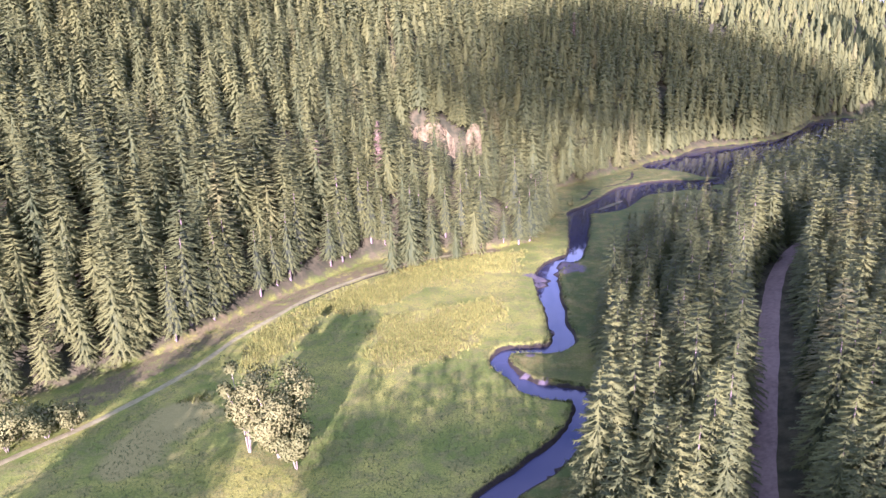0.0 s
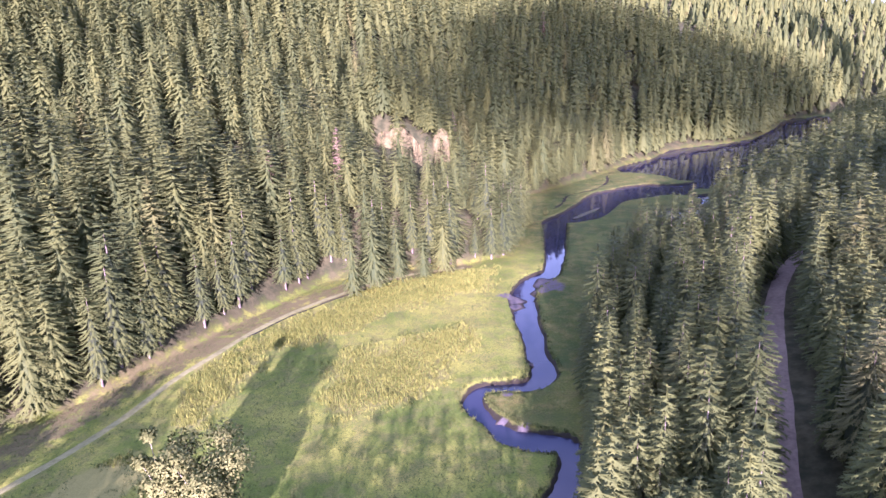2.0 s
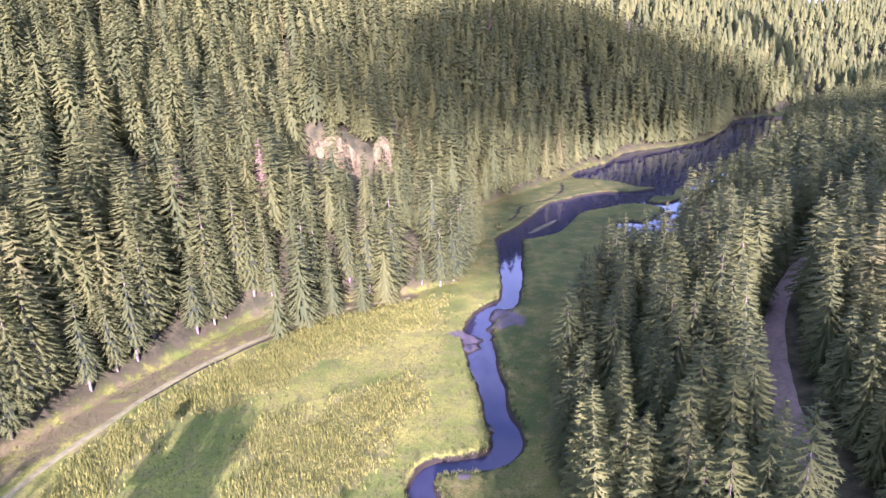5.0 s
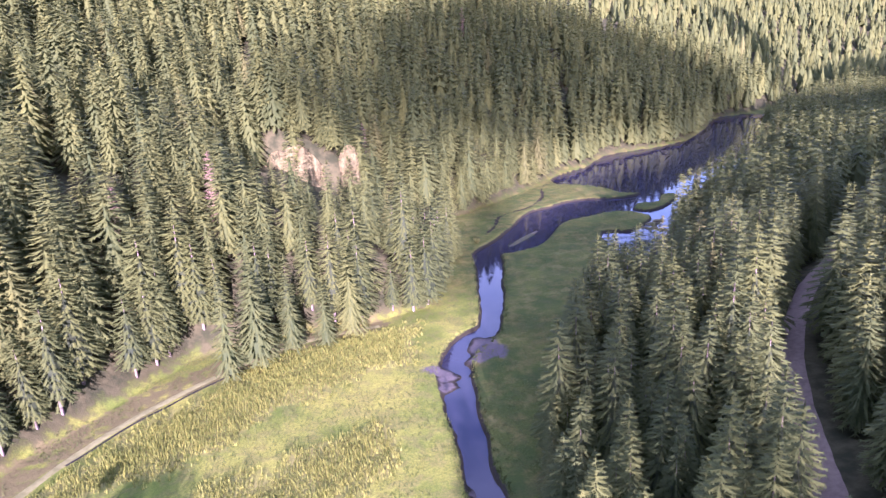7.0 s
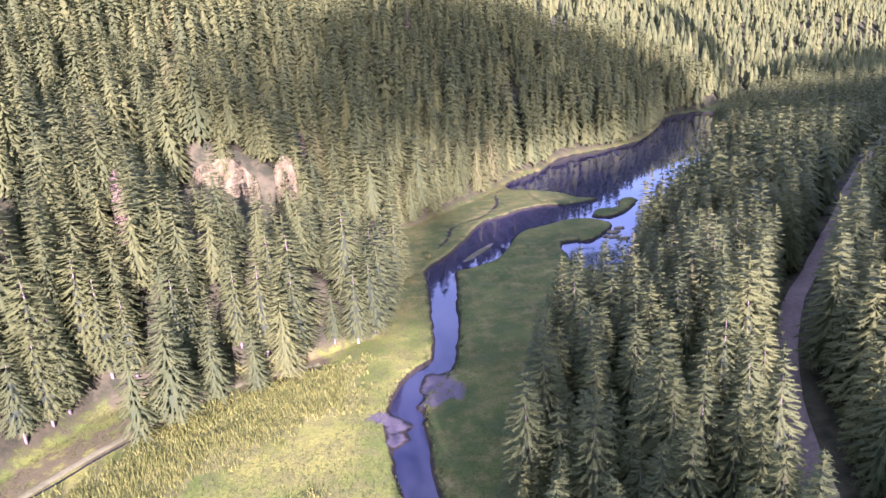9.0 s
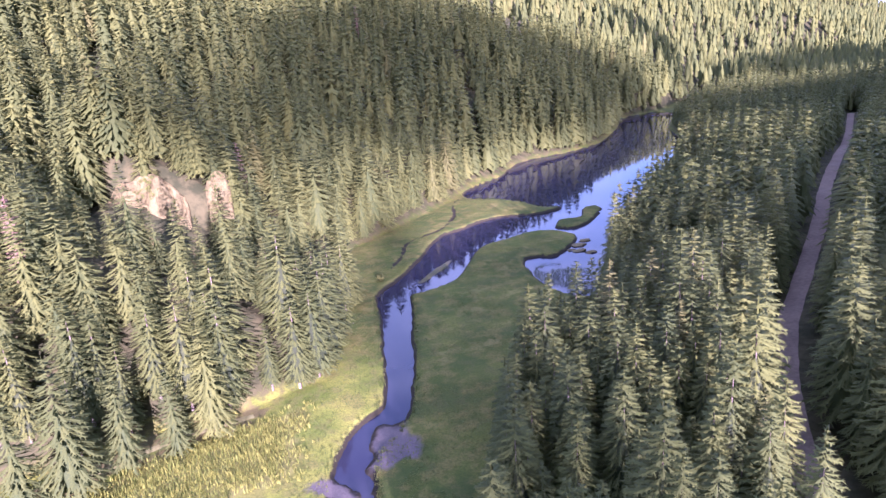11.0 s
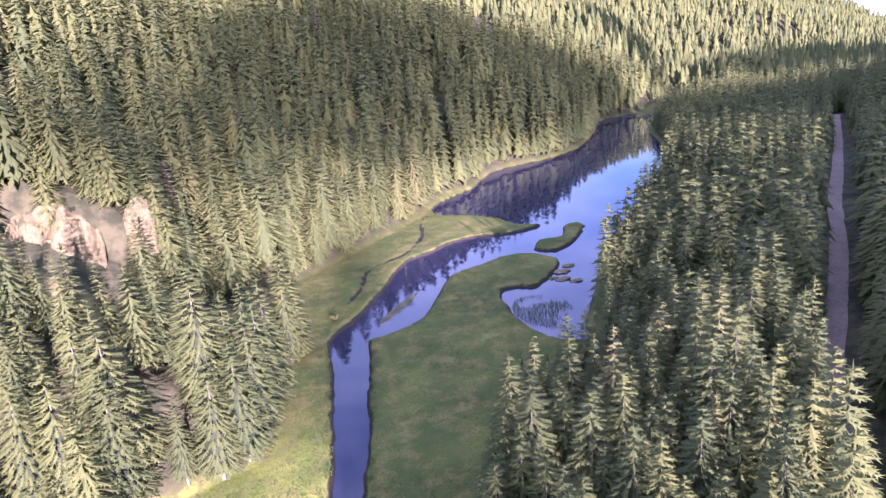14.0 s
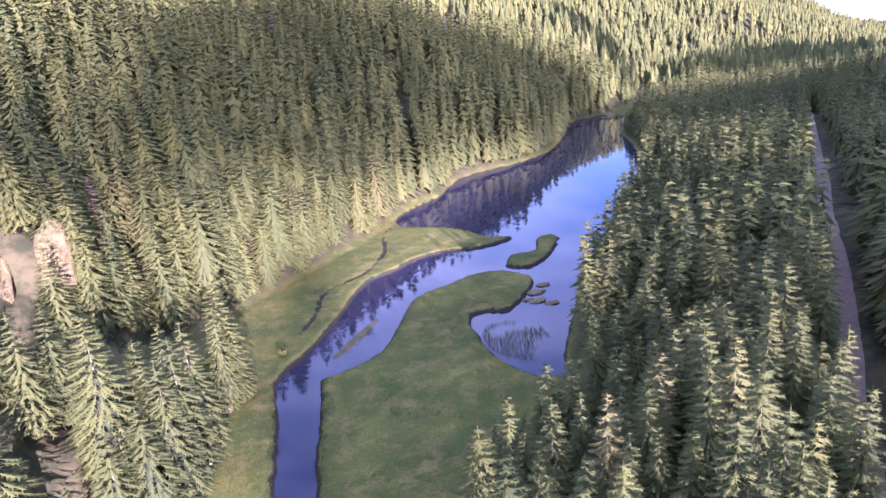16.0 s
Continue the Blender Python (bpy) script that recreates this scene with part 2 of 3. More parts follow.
def inside(x, y, poly):
    odd = np.zeros(x.shape, bool)
    for i in range(len(poly)):
        (ax, ay), (bx, by) = poly[i - 1], poly[i]
        cross = (ay > y) != (by > y)
        odd ^= cross & (x < (bx - ax) * (y - ay) / (by - ay + 1e-12) + ax)
    return odd


def signed(x, y, poly):
    """Distance to a closed outline, negative inside."""
    d = line_distance(x, y, [*poly, poly[0]])
    return np.where(inside(x, y, poly), -d, d)


def value_noise(x, y, seed):
    def lattice(i, j):
        h = np.sin(i * 127.1 + j * 311.7 + seed * 74.7) * 43758.5453
        return h - np.floor(h)
    i, j = np.floor(x), np.floor(y)
    u, v = x - i, y - j
    u, v = u * u * (3 - 2 * u), v * v * (3 - 2 * v)
    return (lattice(i, j) * (1 - u) + lattice(i + 1, j) * u) * (1 - v) + (lattice(i, j + 1) * (1 - u) + lattice(i + 1, j + 1) * u) * v


def fbm(x, y, scale, seed=0, octaves=3):
    s, a, total = 0, 1, 0
    for k in range(octaves):
        s = s + a * (value_noise(x / scale, y / scale, seed + 13 * k) - 0.5)
        total, a, scale = total + a, a * 0.5, scale * 0.5
    return s / total * 2


def ramp(v, lo, hi):
    u = np.clip((v - lo) / (hi - lo), 0, 1)
    return u * u * (3 - 2 * u)


STREAM_LINE = smooth_line(STREAM)
LAKE_LINE = smooth_line([*LAKE, LAKE[0]], 3)[:-1]
ISLET_LINE = smooth_line([*ISLET, ISLET[0]], 3)[:-1]
CREEK_LINE = smooth_line([(50, 275), (56, 286), (61, 299), (75, 309), (85, 325), (90, 343), (97, 352)])
TRACK_LINE, ROAD_LINE = smooth_line(TRACK), smooth_line(ROAD)
VALLEY = [*FOOT_WEST, *FOOT_EAST[::-1]]
BARS = [(32.5, 190, 3.2), (33, 185.5, 3.4), (30, 184, 2.6), (29.5, 189, 2.0), (21.5, 177, 2.0), (21.3, 172.5, 1.7), (20.3, 180.5, 2.0), (20.3, 141, 0.9), (13, 128.3, 1.0), (12, 119.8, 1.0), (15, 117.4, 0.8), (12, 88.7, 0.8)]
SCREE = [(-12, 264, 4), (-4, 264, 4), (15, 264, 7), (19, 272, 7.5), (25, 280, 6), (31, 291, 4.5), (37, 287, 2.2)]


def water_distance(x, y):
    d = line_distance(x, y, STREAM_LINE, STREAM_LINE[:, 2])
    d = np.minimum(d, line_distance(x, y, CREEK_LINE) - 0.15)
    d = np.minimum(d, signed(x, y, LAKE_LINE))
    d = np.maximum(d, -signed(x, y, ISLET_LINE))
    return d + 0.55 * fbm(x, y, 5.0, 5, 3)


def wood_fields(x, y):
    """How far into the western and eastern woods a place lies (negative on the valley floor)."""
    dw, de = line_distance(x, y, FOOT_WEST), line_distance(x, y, FOOT_EAST)
    floor = inside(x, y, VALLEY)
    west = np.where(floor, -dw, np.where(dw < de, dw, -de - 1))
    east = np.where(floor, -de, np.where(de <= dw, de, -dw - 1))
    return west, east


def blobs(x, y, some):
    f = np.zeros(x.shape)
    x, y = x + 2.4 * fbm(x, y, 5.5, 81, 4), y + 2.4 * fbm(x, y, 5.5, 83, 4)
    for bx, by, r in some:
        f = np.maximum(f, 1 - np.hypot(x - bx, y - by) / (2 * r))
    return np.clip(f, 0, 1)


def heights(x, y):
    west, east = wood_fields(x, y)
    dw, de = np.maximum(west, 0), np.maximum(east, 0)
    along = 0.64 * x + 0.77 * y
    cap = 134 + 128 * (1 - ramp(along, 780, 1400))
    rise = 0.58 * dw + 8 * (1 - np.exp(-dw / 14))
    hill = cap * (1 - np.exp(-rise / cap))
    low = 1 - 0.8 * ramp(along, 330, 470)
    bench = low * 12.5 * ramp(de, -6, 46) + (6 + 6 * low) * ramp(de, 60, 230) * (1 - ramp(along, 650, 950))
    z = 0.42 + hill + bench
    z = z + ramp(dw, 8, 90) * 8 * fbm(x, y, 110, 3) + ramp(dw + de, 2, 30) * 1.2 * fbm(x, y, 18, 7)
    z = z + 0.22 * fbm(x, y, 24, 9) * (1 - ramp(y, 215, 250)) + 0.08 * fbm(x, y, 4, 11)
    # the land falls away far off
    far = np.hypot(x, y)
    z = z + 58 * np.exp(-(((np.degrees(np.arctan2(x - 25, y - 90)) - 44) / 5.5) ** 2)) * ramp(far, 850, 1350)
    # a low spur across the valley's end, and the eastern ridge
    z = z + 17 * np.exp(-(((0.67 * x + 0.74 * y - 766) / 80) ** 2) - (((0.74 * x - 0.67 * y + 61) / 34) ** 2))
    z = z + 15 * np.exp(-(((0.8 * x + 0.6 * y - 600) / 120) ** 2)) * ramp(0.6 * x - 0.8 * y, -115, -60)
    z = z - 0.08 * np.maximum(far - 1750, 0)
    # the rock face's step and the scree below it
    wide = np.exp(-(((x + 7) / 19) ** 4))
    z = z + wide * (9 * ramp(y, 258, 273) + 11 * ramp(y, 277.0, 279.5)) * (1 - ramp(y, 282, 322))
    # water, banks and bars
    w = water_distance(x, y)
    bed = -1.6 + 2.35 * ramp(w, -1.5, 0.35)
    z = np.where(w < 0.35, np.minimum(z, bed), z)
    b = blobs(x, y, BARS)
    z = np.where(b > 0, np.maximum(z, -0.70 + 0.92 * np.sqrt(np.clip(b * 2, 0, 1))), z)
    return z, west, east, w, b


def spread(*parts):
    out = []
    for lo, hi, step in parts:
        out.extend(np.arange(lo, hi, step))
    return np.array(out)


def growing(start, end, step, factor=1.13):
    out, v = [], start
    while v < end:
        out.append(v)
        v, step = v + step, step * factor
    return np.array([*out, end])


gx = np.concatenate([-growing(300, 4500, 6)[::-1], spread((-297, -92, 4.5), (-92, 132, 1.25), (132, 420, 3.5)), growing(420, 4500, 6)])
gy = np.concatenate([-growing(40, 3500, 6)[::-1], spread((-36, 62, 4), (62, 330, 1.25), (330, 620, 3.2)), growing(620, 4500, 6)])
X, Y = np.meshgrid(gx, gy)
Z, WEST, EAST, W, BAR = heights(X, Y)


def ground_at(x, y):
    """The ground sheet's own height at places of the plan."""
    x, y = np.asarray(x, float), np.asarray(y, float)
    i = np.clip(np.searchsorted(gx, x) - 1, 0, len(gx) - 2)
    j = np.clip(np.searchsorted(gy, y) - 1, 0, len(gy) - 2)
    u, v = (x - gx[i]) / (gx[i + 1] - gx[i]), (y - gy[j]) / (gy[j + 1] - gy[j])
    return (Z[j, i] * (1 - u) + Z[j, i + 1] * u) * (1 - v) + (Z[j + 1, i] * (1 - u) + Z[j + 1, i + 1] * u) * v


def mesh_from(name, verts, faces, material, smooth=False, normals=None, bough=None):
    """A mesh from arrays of corners and of triangles or quads. normals: foliage that takes light as a soft mass; bough: a tone for each corner."""
    me = bpy.data.meshes.new(name)
    verts, faces = np.asarray(verts, np.float32), np.asarray(faces, np.int32)
    n = faces.shape[1]
    me.vertices.add(len(verts))
    me.vertices.foreach_set("co", verts.ravel())
    me.loops.add(faces.size)
    me.loops.foreach_set("vertex_index", faces.ravel())
    me.polygons.add(len(faces))
    me.polygons.foreach_set("loop_start", np.arange(len(faces), dtype=np.int32) * n)
    me.update(calc_edges=True)
    me.validate()
    if smooth:
        me.polygons.foreach_set("use_smooth", np.ones(len(faces), bool))
    me.materials.append(material)
    if normals is not None:
        me.attributes.new("custom_normal", "FLOAT_VECTOR", "POINT").data.foreach_set("vector", np.asarray(normals, np.float32).ravel())
    if bough is not None:
        field_on(me, "bough", bough)
    return me


def field_on(me, name, values):
    me.attributes.new(name, "FLOAT", "POINT").data.foreach_set("value", np.asarray(values, np.float32).ravel())


ny, nx = X.shape
idx = np.arange(nx * ny).reshape(ny, nx)
quads = np.stack([idx[:-1, :-1], idx[:-1, 1:], idx[1:, 1:], idx[1:, :-1]], -1).reshape(-1, 4)
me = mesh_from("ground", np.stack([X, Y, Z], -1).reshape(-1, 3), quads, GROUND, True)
TALL_BAND = [(-52, 147), (-46, 156), (-38, 168), (-24, 184), (-8, 197), (8, 201), (21, 210), (22, 200), (14, 184), (2, 178), (-11, 172), (-21, 163), (-36, 150), (-42, 138), (-40, 120), (-47, 122)]
DRY_PATCH = [(-62, 92), (-64, 104), (-56, 118), (-48, 122), (-44, 108), (-50, 92), (-56, 86)]
TALL_PATCH = [(-24, 130), (-22, 140), (-18, 150), (-6, 158), (8, 163), (9, 150), (4, 138), (-6, 126), (-16, 122)]


def tallness(x, y):
    d = np.minimum(np.minimum(signed(x, y, TALL_BAND), signed(x, y, TALL_PATCH)), 2.5 + signed(x, y, DRY_PATCH)) + 5.0 * fbm(x, y, 9, 61)
    return 1 - ramp(d, -5.0, 4.0)


tall = np.where(W < 1.2, 0, tallness(X, Y))
banks = np.array([(p[0], p[1]) for p in STREAM_LINE])
mid_x = np.interp(Y, banks[banks[:, 1].argsort(), 1], banks[banks[:, 1].argsort(), 0])
SHADED_SEDGE = np.maximum(ramp(X - mid_x + 2 * fbm(X, Y, 8, 95), -1, 3), ramp(Y + 6 * fbm(X, Y, 12, 97), 214, 226)) * (0.75 + 0.25 * fbm(X, Y, 10, 99))
SCR = np.maximum(blobs(X, Y, SCREE), 0.58 * (1 - ramp(line_distance(X, Y, [(-98, 82), (-82, 104), (-74, 116), (-68, 128), (-58, 148), (-48, 166), (-36, 182), (-14, 200), (8, 207)]), 3.0, 7.5)))
for name, values in (("into_wood", np.maximum(WEST, EAST)), ("from_water", W), ("bar", BAR), ("tall", tall), ("scree", SCR), ("sedge", SHADED_SEDGE)):
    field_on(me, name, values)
tagged(new("ground", me), "grassy valley floor with wooded slopes and muddy, shade-darkened banks", "ground", kind="structure")

me = mesh_from("water", [(-60, 20, 0), (380, 20, 0), (380, 600, 0), (-60, 600, 0)], [(0, 1, 2, 3)], WATER)
tagged(new("water", me), "still bluish stream and lake water mirroring the sky", "water", kind="structure")


def strip(name, line, half, material, lift, label, category):
    """A ribbon of ground laid along a line."""
    d = np.gradient(line[:, :2], axis=0)
    d /= np.linalg.norm(d, axis=1)[:, None]
    side = np.stack([d[:, 1], -d[:, 0]], 1)
    across = np.array([-1, -0.5, 0, 0.5, 1])
    wob = 1 + 0.14 * fbm(line[:, 0], line[:, 1], 4.0, 21)
    p = line[:, None, :2] + side[:, None] * across[None, :, None] * half * wob[:, None, None]
    z = ground_at(p[..., 0], p[..., 1]) + lift - 0.09 * (np.abs(across) == 1)
    v = np.concatenate([p, z[..., None]], -1).reshape(-1, 3)
    i = np.arange(len(line) * 5).reshape(-1, 5)
    f = np.stack([i[:-1, :-1], i[:-1, 1:], i[1:, 1:], i[1:, :-1]], -1).reshape(-1, 4)
    ob = new(name, mesh_from(name, v, f, material, True))
    return tagged(ob, label, category, kind="structure")


strip("meadow_track", smooth_line(TRACK, 14), 1.0, DIRT, 0.05, "pale dirt cart track along the wood's edge", "track")
strip("ditch", smooth_line([(-44, 162.5), (-41.2, 166.5), (-37, 173), (-32, 178.5), (-25, 186), (-17, 193)], 10), 0.32, MUD, 0.07, "narrow dark ditch beside the cart track", "ditch")
strip("forest_road", smooth_line(ROAD, 24), 1.75, GRAVEL, 0.10, "pinkish gravel road between tall spruces", "road")

# ---- trees ----


class Foliage:
    """Collects triangles with soft outward normals and a tone for each bough."""

    def __init__(self):
        self.v, self.f, self.n, self.b = [], [], [], []

    def tri(self, a, b, c, out, tone):
        k = len(self.v)
        self.v.extend((a, b, c))
        face = (b - a).cross(c - a)
        self.f.append((k, k + 1, k + 2) if face.dot(out) >= 0 else (k, k + 2, k + 1))
        n = (out.normalized() + 0.18 * face.normalized() * (1 if face.dot(out) >= 0 else -1)).normalized()
        self.n.extend((n, n, n))
        self.b.extend((tone, tone, tone))

    def arrays(self):
        return (np.array([tuple(p) for p in self.v], np.float32), np.array(self.f, np.int32),
                np.array([tuple(p) for p in self.n], np.float32), np.array(self.b, np.float32))


UP = Vector((0, 0, 1))


def profile(u, fat):
    """A spruce's outline from its lowest boughs (u = 0) to its tip."""
    return (1 - u) ** fat * (1.0 if u > 0.14 else 0.70 + 2.14 * u)


def spruce_core(fo, rng, low, h, r, fat, share, tone, sides=7):
    """The dense inside of the crown; a negative tone paints in the shade between boughs."""
    rings = []
    for u in (0.0, 0.14, 0.40):
        rings.append([Vector((math.cos(6.2832 * k / sides), math.sin(6.2832 * k / sides), 0)) * (r * share * (1 - u) * profile(u, fat) * rng.uniform(0.85, 1.15)) + UP * (low + (h - low) * u) for k in range(sides)])
    tip = UP * (h * 0.72)
    for k in range(sides):
        n = (k + 1) % sides
        a = 6.2832 * (k + 0.5) / sides
        out = Vector((math.cos(a), math.sin(a), 0.4))
        for p, q in zip(rings, rings[1:]):
            fo.tri(p[k], p[n], q[n], out, tone)
            fo.tri(p[k], q[n], q[k], out, tone)
        fo.tri(rings[-1][k], rings[-1][n], tip, out, tone)


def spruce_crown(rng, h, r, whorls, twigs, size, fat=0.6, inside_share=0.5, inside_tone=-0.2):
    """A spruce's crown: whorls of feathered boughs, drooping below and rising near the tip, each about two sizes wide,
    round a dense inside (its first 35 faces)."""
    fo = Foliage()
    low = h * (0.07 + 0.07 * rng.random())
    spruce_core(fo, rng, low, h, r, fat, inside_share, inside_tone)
    for k in range(whorls):
        u = (k + 0.5 * rng.random()) / whorls
        z = low + (h - low) * u
        reach = r * profile(u, fat) * rng.uniform(0.90, 1.08) + 0.25 * size
        turn = rng.random() * 6.3
        n = max(5, round(6.2832 * reach / (1.9 * size)))
        for b in range(n):
            a = turn + 6.2832 * b / n + rng.uniform(-0.3, 0.3) * 6.2832 / n
            L = reach * rng.uniform(0.80, 1.12)
            o = Vector((math.cos(a), math.sin(a), 0))
            s = Vector((-o.y, o.x, 0))
            zz = z + rng.uniform(-0.5, 0.5) * (h / whorls) + (0.35 if twigs else 0.55 * (1 - u)) * L
            slope = rng.uniform(0.45, 0.75) * (1 - u) - 0.25 * u**2 if twigs else rng.uniform(0.65, 1.0) * (1 - u) ** 0.7
            tone = rng.uniform(0.2, 0.8)
            start = max(0.0, L - 3.0 * size)

            def at(q, w=0.0, d=0.0):
                return o * q + s * w + UP * (zz - slope * q - d)
            out = o * 0.80 + UP * 0.60
            wide = size * (0.30 if twigs else 0.50)
            for side in (-1, 1):
                fo.tri(at(start, 0, -0.04), at(L - 0.9 * size, side * wide, 0.12 * size), at(L + 0.3 * size), out + s * (0.25 * side), tone)
                for t in range(twigs):
                    q = L - size * (0.30 + 0.70 * (t + 0.3 * rng.random()))
                    if q < 0.1:
                        break
                    w = size * rng.uniform(0.62, 0.95)
                    fo.tri(at(q - 0.30 * size), at(q + 0.12 * size), at(q + 0.60 * size, side * w, size * rng.uniform(0.0, 0.25)), out + s * (0.3 * side), tone + rng.uniform(-0.12, 0.12))
    # the leader
    for k in range(3):
        a = 2.1 * k + rng.random()
        o = Vector((math.cos(a), math.sin(a), 0))
        fo.tri(o * 0.22 + UP * (h - 1.5), o * -0.12 + UP * (h - 1.5), UP * (h + 0.4), o + UP * 0.5, 0.7)
    return fo.arrays()


def spruce_tiers(rng, h, r, tiers, points, fat=0.6):
    """A spruce seen from farther off: ragged drooping skirts of boughs, one above the other."""
    fo = Foliage()
    low = h * (0.06 + 0.06 * rng.random())
    for k in range(tiers):
        u = k / tiers
        top = low + (h - low) * min(1.0, (k + 2.1 + 0.5 * rng.random()) / tiers)
        z = low + (h - low) * u
        reach = r * profile(u, fat) * rng.uniform(0.88, 1.10) + 0.2
        turn = rng.random() * 6.3
        rim = []
        for b in range(2 * points):
            a = turn + 6.2832 * (b + rng.uniform(-0.3, 0.3)) / (2 * points)
            q = reach * (rng.uniform(0.80, 1.2) if b % 2 else rng.uniform(0.52, 0.74))
            rim.append(Vector((q * math.cos(a), q * math.sin(a), z + (rng.uniform(-0.5, 0.25) if b % 2 else rng.uniform(0.3, 0.9)) * (h - low) / tiers * 0.9)))
        apex = UP * top
        for b in range(2 * points):
            p, q = rim[b], rim[(b + 1) % (2 * points)]
            out = Vector((p.x + q.x, p.y + q.y, 0)).normalized() + UP * 0.6
            if b % 2 == 0:
                tone = 0.3 + 0.4 * rng.random()
            fo.tri(apex, p, q, out, tone)
    return fo.arrays()


def tapered(points, radii, sides=6):
    """Corners and quads of a tapering tube."""
    v, f = [], []
    for i, (p, r) in enumerate(zip(points, radii)):
        p = Vector(p)
        d = Vector(points[min(i + 1, len(points) - 1)]) - Vector(points[max(i - 1, 0)])
        q = d.to_track_quat("Z", "Y")
        for k in range(sides):
            a = 6.2832 * k / sides
            v.append(tuple(p + q @ Vector((r * math.cos(a), r * math.sin(a), 0))))
    for i in range(len(points) - 1):
        for k in range(sides):
            a, b = i * sides + k, i * sides + (k + 1) % sides
            f.append((a, b, b + sides, a + sides))
    return np.array(v, np.float32), np.array(f, np.int32)


def thing(name, label, category, group=""):
    return tagged(new(name), label, category, group)


def child(name, me, parent, label=""):
    ob = new(name, me)
    ob.parent = parent
    return tagged(ob, label) if label else ob


rng = random.Random(4)
SPRUCE_KINDS, SIMPLE_KINDS = [], []
for k in range(9):
    h, r = 21.0, rng.uniform(3.6, 4.6)
    tv, tf = tapered([(0, 0, -0.8), (0.05, 0, h * 0.3), (0, 0.05, h * 0.6), (0, 0, h * 0.84)], [0.32, 0.24, 0.13, 0.03])
    trunk = mesh_from("spruce_trunk", tv, tf, BARK)
    for kinds, shape in ((SPRUCE_KINDS, (25, 3, 0.55)), (SIMPLE_KINDS, (18, 1, 1.1))):
        cv, cf, cn, cb = spruce_crown(rng, h, r, *shape, rng.uniform(0.60, 0.82), 0.62 if kinds is SPRUCE_KINDS else 0.85)
        cm = mesh_from("spruce_crown", cv, cf, NEEDLES, False, cn, cb)
        cm.materials.append(NEEDLES_INNER_SHADE)
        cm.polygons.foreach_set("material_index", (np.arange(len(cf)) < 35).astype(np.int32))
        kinds.append((cm, trunk))
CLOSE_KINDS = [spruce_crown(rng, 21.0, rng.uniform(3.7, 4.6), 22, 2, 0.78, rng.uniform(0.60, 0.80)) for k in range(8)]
MID_KINDS = [spruce_crown(rng, 21.0, rng.uniform(3.7, 4.6), 18, 0, 0.76, rng.uniform(0.66, 0.88), 0.60, 0.4) for k in range(10)]
FAR_KINDS = [spruce_crown(rng, 21.0, rng.uniform(3.6, 4.6), 9, 0, 1.65, rng.uniform(0.72, 0.92), 0.68, 0.4) for k in range(8)]
DISTANT_KINDS = [spruce_tiers(rng, 21.0, rng.uniform(4.0, 5.0), 4, 3, rng.uniform(0.85, 1.0)) for k in range(8)]

RIGHT_STRETCH = [(36, 72), (40, 96), (48, 140), (64, 176), (84, 198)]
LEFT_STRETCH = [(-66, 138), (-30, 200), (20, 220), (28, 245)]
MARSH_STRETCH = [(28, 262), (36, 296), (62, 325), (98, 358)]
rs = np.random.RandomState(11)


def scatter(x0, x1, y0, y1, gap):
    xs, ys = np.meshgrid(np.arange(x0, x1, gap), np.arange(y0, y1, gap))
    xs = xs + rs.uniform(-0.42, 0.42, xs.shape) * gap
    ys = ys + rs.uniform(-0.42, 0.42, ys.shape) * gap
    return xs.ravel(), ys.ravel()


def wooded(x, y):
    west, east = wood_fields(x, y)
    into = np.maximum(west, east)
    ok = (into > 0.8 + 1.6 * fbm(x, y, 9, 31)) & (water_distance(x, y) > 0.7)
    ok &= line_distance(x, y, ROAD_LINE) > np.where(x > np.interp(y, ROAD_LINE[:, 1], ROAD_LINE[:, 0]), 5.2, 3.7)
    ok &= line_distance(x, y, TRACK_LINE) > 3.6
    ok &= (blobs(x, y, SCREE) < 0.48 + 0.12 * fbm(x, y, 6, 8))
    ok &= ~((np.abs(x + 7) < 18) & (y > 253) & (y < 277.5))
    ok &= ~((west > 0) & (fbm(x, y, 16, 41) > 0.42))
    return ok, west, east


tx, ty = scatter(-260, 480, 20, 640, 7.1)
sx, sy = scatter(0, 480, 20, 640, 4.3)
thin = (np.hypot(sx - 40, sy - 130) < 170) | (rs.random_sample(len(sx)) < 0.72)
sx, sy = sx[thin], sy[thin]
part_w, part_e = wood_fields(tx, ty), wood_fields(sx, sy)
keep_w, keep_e = part_w[0] > part_w[1], part_e[1] >= part_e[0]
tx, ty = np.concatenate([tx[keep_w], sx[keep_e]]), np.concatenate([ty[keep_w], sy[keep_e]])
ok, west, east = wooded(tx, ty)
ok &= (west < 190) & (east < 125) & (np.hypot(tx - 20, ty - 100) < 620)
tx, ty, west, east = tx[ok], ty[ok], west[ok], east[ok]
# a closer row of trees along the edges of the woods
ex, ey = [], []
for line, side, apart in ((smooth_line(FOOT_WEST[5:19], 12), -1, 6.2), (smooth_line(FOOT_WEST[18:27], 12), -1, 3.2), (smooth_line(FOOT_EAST[4:24], 12), 1, 3.0)):
    step = np.concatenate([[0], np.cumsum(np.hypot(*np.diff(line[:, :2], axis=0).T))])
    for q in np.arange(0, step[-1], apart):
        q = q + rs.uniform(-1.5, 1.5)
        d = side * np.array([np.interp(q + 1, step, line[:, 1]) - np.interp(q - 1, step, line[:, 1]), np.interp(q - 1, step, line[:, 0]) - np.interp(q + 1, step, line[:, 0])])
        d = d / (np.linalg.norm(d) + 1e-6) * rs.uniform(0.5, 3.0)
        ex.append(np.interp(q, step, line[:, 0]) + d[0])
        ey.append(np.interp(q, step, line[:, 1]) + d[1])
ex, ey = np.array(ex), np.array(ey)
